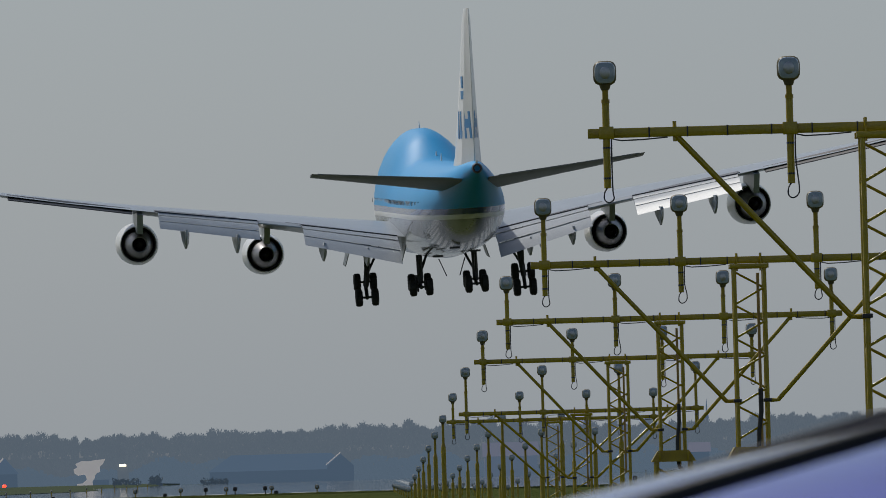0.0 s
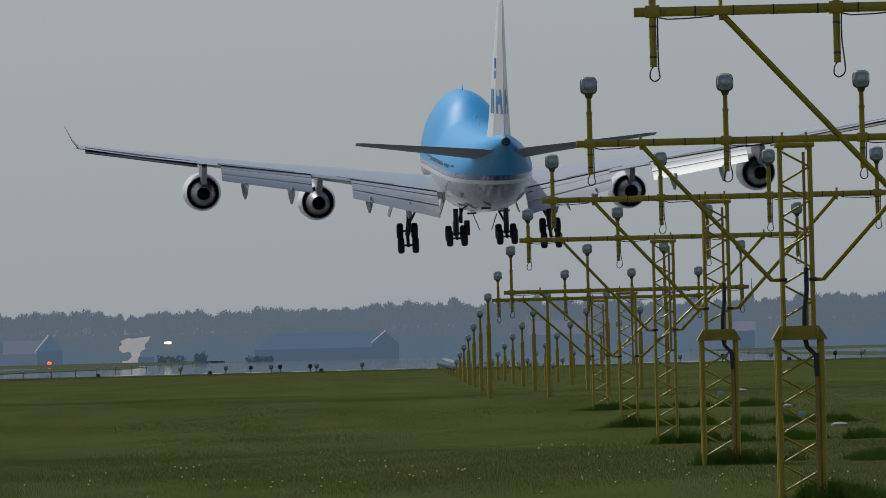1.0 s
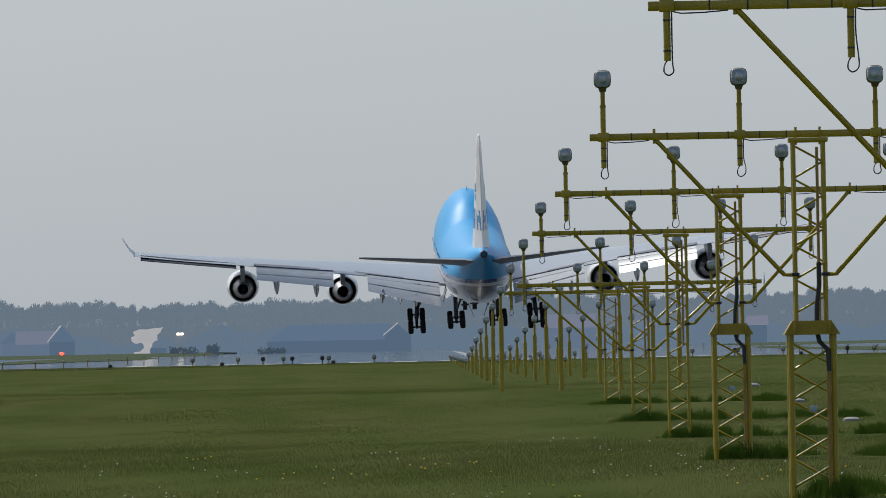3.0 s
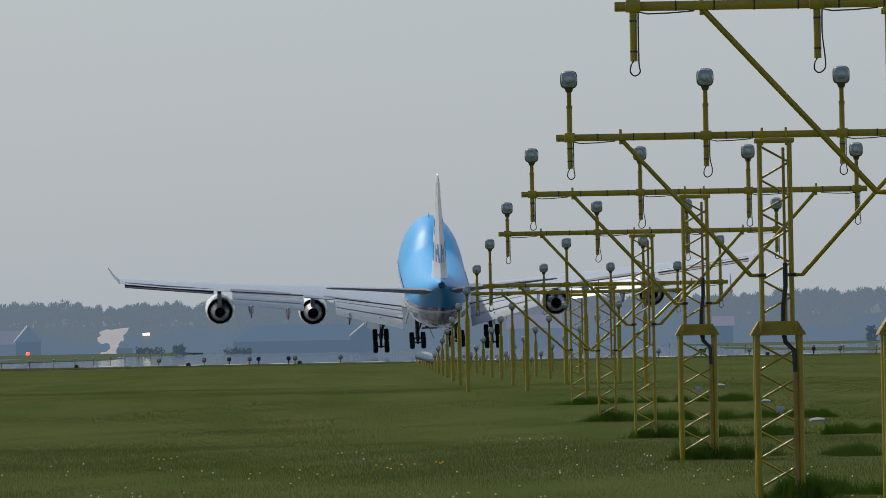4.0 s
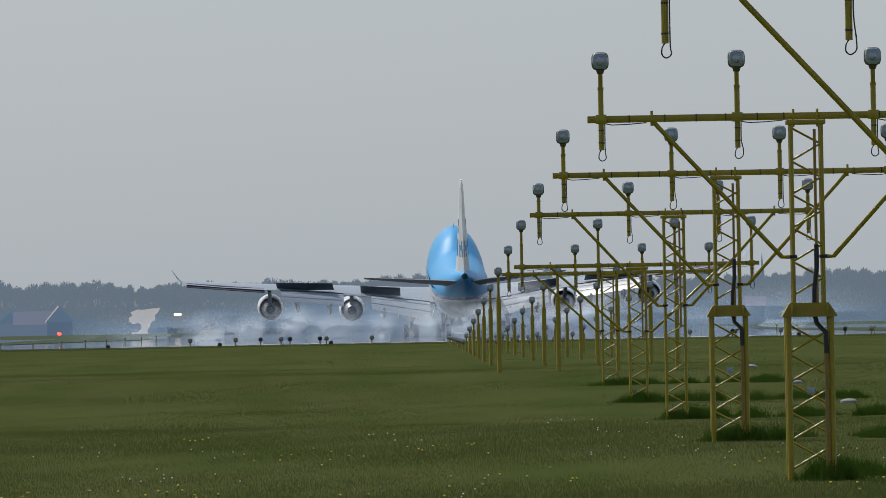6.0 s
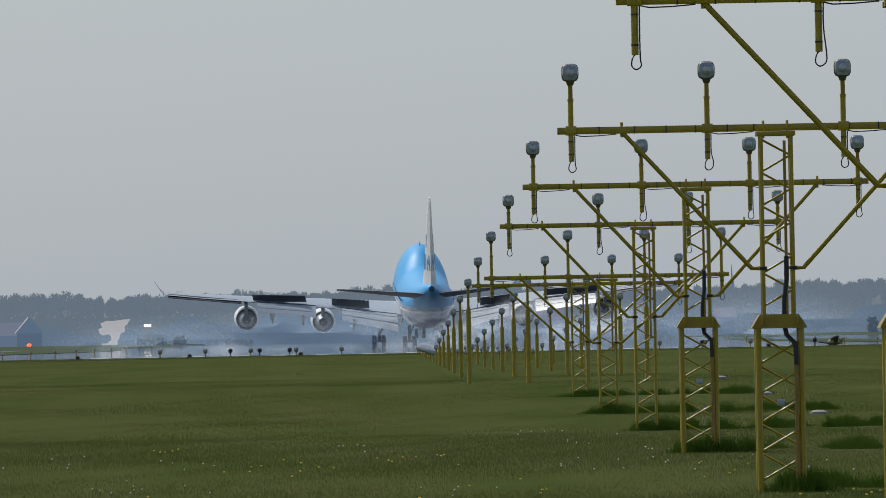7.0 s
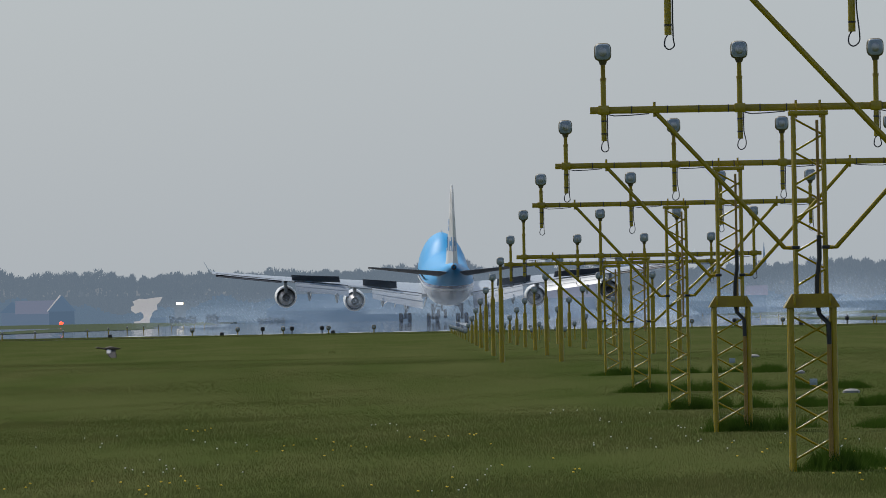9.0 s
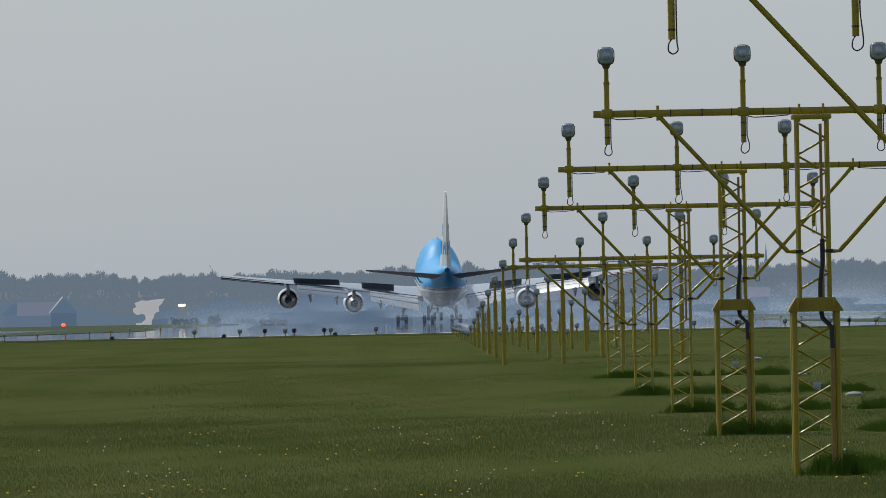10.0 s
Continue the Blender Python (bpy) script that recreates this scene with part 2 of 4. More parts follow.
def curve_through(pts, steps=4):
    """Catmull-Rom points through pts."""
    q = [Vector(p) for p in (pts[0], *pts, pts[-1])]
    out = []
    for a, b, c, d in zip(q, q[1:], q[2:], q[3:]):
        for k in range(steps):
            t = k / steps
            out.append(0.5 * (2 * b + (c - a) * t + (2 * a - 5 * b + 4 * c - d) * t * t + (3 * b - a - 3 * c + d) * t ** 3))
    return out + [q[-1]]


def wire(bm, pts, r, n=6):
    """One tube swept along points."""
    p = [Vector(q) for q in pts]
    rings = []
    for i, c in enumerate(p):
        way = (p[min(i + 1, len(p) - 1)] - p[max(i - 1, 0)]).normalized()
        q = way.to_track_quat("Z", "Y")
        rings.append([c + q @ Vector((r * math.cos(2 * math.pi * k / n), r * math.sin(2 * math.pi * k / n), 0)) for k in range(n)])
    for i in range(1, len(rings)):
        shift = min(range(n), key=lambda d: sum((rings[i][(k + d) % n] - p[i] - rings[i - 1][k] + p[i - 1]).length for k in range(n)))
        rings[i] = rings[i][shift:] + rings[i][:shift]
    loft(bm, rings)


def raw_mesh(name, verts, faces_n, mat, smooth=False):
    """A mesh from numpy corner points, faces of faces_n corners each in order."""
    me = bpy.data.meshes.new(name)
    nv = len(verts)
    me.vertices.add(nv)
    me.vertices.foreach_set("co", np.asarray(verts, np.float32).ravel())
    nf = nv // faces_n
    me.loops.add(nv)
    me.loops.foreach_set("vertex_index", np.arange(nv, dtype=np.int32))
    me.polygons.add(nf)
    me.polygons.foreach_set("loop_start", np.arange(0, nv, faces_n, dtype=np.int32))
    me.update(calc_edges=True)
    me.materials.append(mat)
    if smooth:
        me.shade_smooth()
    return new(name, me)


# ---- ground ----
RUNWAY_Z = 1.0
PROFILE = [(-200, 0.0), (112, 0.0), (146, 0.14), (180, 0.2), (206, 0.28), (236, 0.46), (266, 0.68), (330, 0.8), (450, 0.88), (712, 0.985), (726, 1.05), (737, 1.05), (740, 0.95), (900, 1.08), (1070, 1.28), (1220, 1.47), (1450, 1.72), (1800, 1.9), (2500, 2.14), (2620, 2.25), (6000, 2.25)]


def ground_z(y):
    return float(np.interp(y, [p[0] for p in PROFILE], [p[1] for p in PROFILE]))


def build_ground():
    bm = bmesh.new()
    ys = [-200, -60, 0, 60, 90] + [100 + 4 * i for i in range(60)] + [345 + 15 * i for i in range(25)] + [712, 719, 726, 737, 740] + [900, 1070, 1220, 1450, 1800, 2500, 2620, 3200, 4200, 4900]
    xs = [-2500, -900, -300, -100, -50] + [-30 + 3 * i for i in range(24)] + [50, 100, 300, 900, 2500]
    vs = []
    for y in ys:
        z = ground_z(y)
        amp = 0.025 if 90 < y < 345 else 0.0
        vs.append([bm.verts.new((x, y, z + amp * noise.noise(Vector((x * 0.25, y * 0.06, 0))))) for x in xs])
    for a, b in zip(vs, vs[1:]):
        for i in range(len(xs) - 1):
            bm.faces.new((a[i], a[i + 1], b[i + 1], b[i]))
    tagged(part("ground", bm, GROUND), "mown green airfield grass, slightly uneven", "ground", kind="structure")

    # meadows that taper towards the runway: near edge and far edge, from the tip outwards
    for near, far in (([(-34.8, 1700, 1.93), (-31.3, 1180, 1.50), (-37.7, 1090, 1.39), (-42, 985, 1.26), (-120, 900, 1.16)], [(-44, 2280, 2.62), (-60, 2300, 2.64), (-79, 2300, 2.64), (-98, 2300, 2.62), (-260, 2300, 2.6)]),
                      ([(51, 1700, 1.93), (39, 1210, 1.54), (39.8, 1100, 1.40), (41, 940, 1.20), (140, 860, 1.12)], [(71, 2280, 2.45), (82, 2300, 2.5), (98, 2300, 2.52), (140, 2300, 2.52), (300, 2300, 2.5)])):
        bm = bmesh.new()
        loft(bm, [[(n[0], n[1], n[2] - 0.5), n, tuple((p + q) / 2 for p, q in zip(n, f)), f, (f[0], f[1] + 250, f[2] - 0.05), (f[0], f[1] + 250, 1.5)] for n, f in zip(near, far)])
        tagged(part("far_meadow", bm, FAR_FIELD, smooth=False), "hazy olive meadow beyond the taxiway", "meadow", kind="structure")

    def stripe(x0, x1, y0, y1, label):
        bm = bmesh.new()
        loft(bm, [[(x0, y, z - 0.03), (x1, y, z - 0.03), (x1, y, z), (x0, y, z)] for y, z in ((y, ground_z(y) + 0.058) for y in (y0, y1))])
        tagged(part("runway_marking", bm, MARKING, smooth=False), label, "runway", kind="structure")

    bm = bmesh.new()
    loft(bm, [[(-27, y, z - 0.3), (37, y, z - 0.3), (37, y, z), (-27, y, z)] for y, z in [(738, RUNWAY_Z)] + [(y, ground_z(y) + 0.05) for y in (900, 1070, 1220, 1450, 1800, 2500)] + [(2640, 2.3)]])
    tagged(part("runway", bm, ASPHALT, smooth=False), "smooth dark asphalt runway shimmering in the heat", "runway", kind="structure")
    bm = bmesh.new()
    edge = [(-260, 695), (-16.7, 695), (-14, 738), (-260, 738)]
    loft(bm, [[(x, y, z) for x, y in edge] for z in (RUNWAY_Z - 0.3, RUNWAY_Z - 0.006)])
    tagged(part("taxiway", bm, ASPHALT, smooth=False), "smooth dark asphalt taxiway joining the runway", "taxiway", kind="structure")
    for x0, x1 in ((-260, -27), (37, 260)):
        bm = bmesh.new()
        loft(bm, [[(x0, y, z - 0.3), (x1, y, z - 0.3), (x1, y, z), (x0, y, z)] for y, z in [(738, RUNWAY_Z - 0.006)] + [(y, ground_z(y) + 0.044) for y in (900, 1070, 1220, 1450, 1800, 2500)]])
        tagged(part("taxiway", bm, ASPHALT, smooth=False), "wide smooth asphalt taxiway beside the runway", "taxiway", kind="structure")
    for i in range(16):
        x = 5 + (i - 7.5) * 3.4 + (1.0 if i > 7 else -1.0)
        stripe(x - 0.9, x + 0.9, 756, 808, "white painted threshold stripe on the runway")
    for k in range(13):
        stripe(4.5, 5.5, 840 + k * 50, 870 + k * 50, "white painted centre line dash on the runway")


build_ground()


# ---- approach light masts ----
LINE_X = 4.315
OFFSETS = (-2.25, -0.75, 0.75, 2.25)
MAST_SHIFT = 0.0


def lamp_head_parts(parent, x, y, z, s=1.0):
    """A round-cornered lamp head on its stem; the lens looks back down the approach."""
    bm = bmesh.new()
    box(bm, x - 0.095 * s, x + 0.095 * s, y - 0.07, y + 0.09, z - 0.10 * s, z + 0.10 * s, 0.075 * s, 4)
    tube(bm, (x, y, z - 0.14 * s), (x, y, z - 0.09 * s), 0.034 * s, 0.05 * s, 10)
    head = part("lamp_head", bm, HEAD_GREY, parent)
    bm = bmesh.new()
    rim = []
    for r, dy in ((1.0, -0.062), (0.96, -0.078), (0.72, -0.09)):
        rim.append([(x + r * 0.084 * s * math.copysign(abs(math.cos(q)) ** 0.62, math.cos(q)), y + dy, z + r * 0.088 * s * math.copysign(abs(math.sin(q)) ** 0.62, math.sin(q))) for q in [2 * math.pi * (i + 0.5) / 24 for i in range(24)]])
    loft(bm, rim)
    part("lens", bm, LENS, head, "clouded blue-grey glass lens")
    bm = bmesh.new()
    bmesh.ops.create_uvsphere(bm, u_segments=10, v_segments=6, radius=0.045 * s)
    bmesh.ops.scale(bm, vec=(1, 0.3, 1.15), verts=bm.verts)
    bmesh.ops.translate(bm, vec=(x, y - 0.092, z), verts=bm.verts)
    part("bulb", bm, GALV, head)


def approach_mast(d, bar_z, head_z, collar, braces=True, hang=0.38, shift=0.0):
    g = ground_z(d)
    H = bar_z - g
    mast = thing("approach_light_mast", pose(LINE_X + MAST_SHIFT, d, g), "yellow-painted steel lattice mast, four-lamp crossbar" + (", flared collar" if collar else ", no collar"), "light mast", "approach light masts")
    w = 0.165
    wl = 0.235 if collar else w
    cz = H - 2.13 + shift if collar else None
    # legs
    for sx in (-1, 1):
        for sy in (-1, 1):
            bm = bmesh.new()
            if collar:
                tube(bm, (sx * wl, sy * wl, -0.15), (sx * wl, sy * wl, cz), 0.033, n=10)
                tube(bm, (sx * w, sy * w, cz), (sx * w, sy * w, H - 0.06), 0.022, n=10)
            else:
                tube(bm, (sx * w, sy * w, -0.15), (sx * w, sy * w, H - 0.06), 0.022, n=10)
            part("leg", bm, YELLOW, mast)
    # lattice diagonals
    spans = ([(0.12, cz - 0.12, wl), (cz + 0.2, H - 0.12, w)] if collar else [(0.12, H - 0.12, w)])
    for z0, z1, hw in spans:
        k = max(2, round((z1 - z0) / 0.337))
        st = (z1 - z0) / k
        for i in range(k):
            a, b = z0 + i * st, z0 + (i + 1) * st
            s = 1 if i % 2 else -1
            for p, q in (((-hw, -hw, a), (hw, -hw, a + 1.12 * hw)), ((-hw, hw, b), (hw, hw, b - 1.12 * hw)), ((-hw, -hw * s, a), (-hw, hw * s, b)), ((hw, hw * s, a), (hw, -hw * s, b))):
                bm = bmesh.new()
                tube(bm, p, q, 0.0125, n=8)
                part("lattice_rod", bm, YELLOW, mast)
    if collar:
        bm = bmesh.new()
        r = [(-1, -1), (1, -1), (1, 1), (-1, 1)]
        loft(bm, [[(x * (wl + 0.066), y * (wl + 0.066), cz - 0.045) for x, y in r], [(x * (wl + 0.066), y * (wl + 0.066), cz - 0.03) for x, y in r], [(x * (w + 0.05), y * (w + 0.05), cz + 0.11) for x, y in r]])
        collar_ob = part("collar", bm, YELLOW_WORN, mast, "flared yellow sheet-metal collar")
        for sx in (-1, 1):
            bm = bmesh.new()
            box(bm, sx * (w + 0.03) - 0.012, sx * (w + 0.03) + 0.012, -wl - 0.085, -wl - 0.02, cz - 0.02, cz + 0.09, 0.004)
            part("bracket", bm, YELLOW, collar_ob)
    # top frame and crossbar
    for sy in (-1, 1):
        bm = bmesh.new()
        box(bm, -w - 0.05, w + 0.05, sy * w - 0.03, sy * w + 0.03, H - 0.095, H - 0.045, 0.006)
        part("top_beam", bm, YELLOW, mast)
    bm = bmesh.new()
    box(bm, -2.4 - MAST_SHIFT, 2.4 - MAST_SHIFT, -0.04, 0.04, H - 0.039, H + 0.039, 0.008)
    part("crossbar", bm, YELLOW, mast)
    for i in range(14):
        x = -2.26 + i * 0.34 + random.uniform(-0.04, 0.04)
        bm = bmesh.new()
        box(bm, x - 0.006, x + 0.006, -0.043, 0.043, H - 0.042, H + 0.042)
        part("cable_tie", bm, BLACK_RUBBER, mast, smooth=False)
    for sx in (-1, 1):
        for sy in (-1, 1):
            bm = bmesh.new()
            tube(bm, (sx * w * 0.8, sy * 0.06, H - 0.12), (sx * w * 0.8, sy * 0.06, H + 0.075), 0.012, n=6)
            part("clamp", bm, YELLOW, mast)
    if braces:
        drop = 1.55 if H > 3.2 else 1.3
        for sx in (-1, 1):
            bm = bmesh.new()
            wire(bm, [(sx * 1.69 - MAST_SHIFT, 0, H - 0.02), (sx * (w + 0.12), 0, H - drop), (sx * (w + 0.02), 0, H - drop)], 0.026, 10)
            part("brace", bm, YELLOW, mast)
            bm = bmesh.new()
            tube(bm, (sx * 1.69 - MAST_SHIFT, 0, H - 0.08), (sx * 1.69 - MAST_SHIFT, 0, H + 0.085), 0.016, n=6)
            part("clamp", bm, YELLOW, mast)
            bm = bmesh.new()
            box(bm, sx * w - 0.042, sx * w + 0.042, -0.035 - w, 0.04, H - drop - 0.018, H - drop + 0.018, 0.006)
            part("brace_clamp", bm, BLACK_RUBBER, mast)
    # lamps on stems through the bar, each with its hanging cable loop
    up = head_z - bar_z
    for k, x in enumerate(o - MAST_SHIFT for o in OFFSETS):
        bm = bmesh.new()
        tube(bm, (x, -0.075, H - hang), (x, -0.075, H + up * 0.52), 0.030, n=10)
        part("stem", bm, YELLOW, mast)
        bm = bmesh.new()
        tube(bm, (x, -0.075, H + up * 0.52), (x, -0.075, H + up - 0.09), 0.025, n=10)
        tube(bm, (x, -0.075, H + up * 0.52 - 0.01), (x, -0.075, H + up * 0.52 + 0.02), 0.034, n=10)
        part("stem_sleeve", bm, YELLOW_WORN, mast)
        bm = bmesh.new()
        box(bm, x - 0.06, x + 0.06, -0.112, -0.03, H - 0.05, H + 0.052, 0.008)
        part("stem_clamp", bm, YELLOW, mast)
        lamp_head_parts(mast, x, -0.075, H + up)
        bm = bmesh.new()
        off, e = 0.05 + 0.02 * (k == 1), hang - 0.38
        loop = [(x + 0.04, -0.10, H - 0.05), (x + 0.038, -0.12, H - 0.25), (x + off - 0.01, -0.12, H - 0.40 - e), (x + 0.035 + off * .25, -0.12, H - 0.47 - e), (x + 0.006, -0.12, H - 0.50 - e), (x - 0.03, -0.12, H - 0.47 - e), (x - 0.024, -0.10, H - 0.41 - e), (x, -0.08, H - 0.375 - e)]
        wire(bm, curve_through(loop), 0.0065)
        q = 1 if k < 3 else -1
        wire(bm, [(x + 0.05, -0.10, H - 0.05), (x + 0.12 * q, -0.09, H - 0.065), (x + 0.30 * q, -0.07, H - 0.06), (x + 0.5 * q, -0.055, H - 0.045)], 0.0065)
        for dz in (0.12, hang - 0.08):
            tube(bm, (x, -0.075, H - dz - 0.008), (x, -0.075, H - dz + 0.008), 0.032, n=8)
        part("lamp_cable", bm, BLACK_RUBBER, mast)
    # conduit and black hose down one leg
    bm = bmesh.new()
    x = w - 0.075
    tube(bm, (x, -w, max(0.9, H * 0.45)), (x, -w, H - 0.15), 0.017, n=8)
    if collar:
        tube(bm, (wl - 0.058, -wl - 0.02, 0), (wl - 0.058, -wl - 0.02, cz - 0.42), 0.025, n=8)
    part("conduit", bm, CONDUIT, mast, "brown cable conduit")
    if collar:
        bm = bmesh.new()
        wire(bm, [(x, -w, cz + 0.75), (x, -w, cz + 0.5), (x - 0.03, -w, cz + 0.25), (x - 0.035, -w, cz), (x - 0.01, -w, cz - 0.12), (wl - 0.062, -wl - 0.02, cz - 0.22), (wl - 0.058, -wl - 0.02, cz - 0.45)], 0.027, 8)
        part("hose", bm, BLACK_RUBBER, mast, "black corrugated hose")
        bm = bmesh.new()
        box(bm, -0.045, 0.04, -wl - 0.03, -wl - 0.015, 0.95, 1.02, 0.004)
        part("plate", bm, LENS, mast, "small grey metal plate")


# distance, crossbar height, lamp height, collar, how far the stems hang below the bar, collar's shift
MASTS = [(85.8, 4.49, 4.98, True, 0.45, -0.54), (115.8, 4.03, 4.67, True, 0.34, -0.04), (145.8, 3.86, 4.40, True, 0.38, 0.18), (175.8, 3.65, 4.08, False, 0.38, 0), (205.8, 2.97, 3.79, False, 0.38, 0), (235.8, 2.99, 3.54, False, 0.38, 0)]
for d, bz, hz, col, hang, shift in MASTS:
    approach_mast(d, bz, hz, col, True, hang, shift)


def approach_pole(d, x, head_z, group):
    g = ground_z(d)
    H = head_z - g
    pole = thing("approach_light_pole", pose(LINE_X + x, d, g), "yellow steel pole with one grey lamp, in grass" if H > 0.9 else "short yellow stub with a grey approach lamp", "light pole", group)
    if H > 0.9:
        bm = bmesh.new()
        tube(bm, (0, 0, -0.1), (0, 0, H * 0.72), 0.062, n=12)
        part("shaft", bm, YELLOW, pole)
        bm = bmesh.new()
        tube(bm, (0, 0, H * 0.72), (0, 0, H * 0.76), 0.062, 0.036, n=12)
        tube(bm, (0, 0, H * 0.76), (0, 0, H - 0.1), 0.034, n=10)
        part("neck", bm, YELLOW_WORN, pole)
    else:
        bm = bmesh.new()
        tube(bm, (0, 0, -0.1), (0, 0, H - 0.1), 0.036, n=10)
        part("shaft", bm, YELLOW, pole)
    lamp_head_parts(pole, 0, 0, H, 1.0)


def build_poles():
    for k in range(16):
        d = 265.8 + 30 * k
        hz = max(3.24 - 0.0093 * (d - 265.8), ground_z(d) + 0.42)
        for x in OFFSETS:
            approach_pole(d, x, hz, "approach light poles")


build_poles()


def threshold_light(x, y, dark=False, sunk=0.0):
    ob = thing("threshold_light", pose(x, y, ground_z(y) - sunk), ("dark" if dark else "grey") + " elevated runway light on a short stem in grass", "runway light", "threshold lights")
    bm = bmesh.new()
    tube(bm, (0, 0, -0.05), (0, 0, 0.28), 0.04, n=8)
    part("stem", bm, BLACK_RUBBER if dark else YELLOW_WORN, ob)
    bm = bmesh.new()
    lathe(bm, [(0.26, 0.06), (0.3, 0.14), (0.44, 0.16), (0.54, 0.12), (0.57, 0.03)], n=12, along="z")
    part("lamp_head", bm, BLACK_RUBBER if dark else HEAD_GREY, ob)
    if not dark:
        bm = bmesh.new()
        lathe(bm, [(-0.155, 0.02), (-0.15, 0.085), (-0.12, 0.095)], axis_at=(0, 0, 0.42), n=10)
        part("lens", bm, LENS, ob)


for i in range(2, 22):
    x = -22.07 + 3.15 * i
    if -1.5 < x < 10:
        continue
    threshold_light(x, 729)
for x in (-10.87, -8.84, -6.76, 21.8, 29.6, 35.2):
    threshold_light(x, 728, True)
for x in (-21.45, -13.7, -6.0, 26.4):
    threshold_light(x, 728, True, 0.32)


def edge_marker(x, y):
    ob = thing("edge_light", pose(x, y, max(ground_z(y) + 0.03, RUNWAY_Z - 0.02)), "thin short marker light beside the paved taxiway", "runway light", "edge lights")
    bm = bmesh.new()
    tube(bm, (0, 0, -0.02), (0, 0, 0.42), 0.05, 0.04, n=8)
    part("stem", bm, YELLOW_WORN, ob)
    bm = bmesh.new()
    lathe(bm, [(0.40, 0.05), (0.45, 0.09), (0.55, 0.08), (0.59, 0.02)], n=10, along="z")
    part("lamp_head", bm, CONCRETE, ob)


for k in range(12):
    edge_marker(-28, 705 + 60.3 * k)
    edge_marker(38.5, 765 + 60.3 * k)


# ---- the airliner: y ahead, z up from the wheels, metres ----
def mirror_rows(rows, s):
    return [[(s * x, y, z) for x, y, z in r] for r in rows]


def foil(x, le, te, z, th, tilt=0.0, lean=0.0, n=7):
    """A closed wing section at x from leading to trailing edge."""
    c = le - te
    top, bot = [], []
    for i in range(n + 1):
        u = (1 - math.cos(math.pi * i / n)) / 2
        h = th * (2.9690 * math.sqrt(u) - 1.26 * u - 3.516 * u * u + 2.843 * u ** 3 - 1.015 * u ** 4) * 0.5
        zz = z + tilt * (0.5 - u) * c
        top.append((x, le - u * c, zz + h * 1.1))
        bot.append((x, le - u * c, zz - h * 0.9))
    return top + bot[-2:0:-1]


# x, leading edge, trailing edge, height, thickness
WING = [(1.5, 14.0, -2.2, 3.55, 1.9), (3.3, 13.0, -2.4, 3.75, 1.8), (7.5, 9.8, -2.6, 4.45, 1.35), (12.0, 6.6, -2.9, 5.15, 1.05), (16.5, 3.2, -5.3, 5.75, 0.85), (21.3, -0.6, -8.2, 6.45, 0.66), (26.5, -4.9, -11.6, 7.25, 0.5), (31.0, -9.6, -14.6, 8.05, 0.34)]


def wing_at(x):
    xs = [w[0] for w in WING]
    return [float(np.interp(x, xs, [w[i] for w in WING])) for i in range(1, 5)]


def flap_piece(s, x0, x1, segs, drop):
    """Slotted flap: a few plates stepping down and back from the trailing edge."""
    bm = bmesh.new()
    for a, b, th in segs:
        rows = []
        for x in (x0, x1):
            le, te, z, _ = wing_at(x)
            c = (le - te) * 0.31 if x < 12.9 else (le - te) * 0.35
            ya, za = te + 0.25 - a[0] * c, z - 0.02 - a[1] * c * 0.50
            yb, zb = te + 0.25 - b[0] * c, z - 0.02 - b[1] * c * 0.50
            rows.append([(s * x, ya, za), (s * x, (ya + yb) / 2, (za + zb) / 2 + th), (s * x, yb, zb), (s * x, (ya + yb) / 2, (za + zb) / 2 - th * 0.7)])
        loft(bm, rows)
    return bm


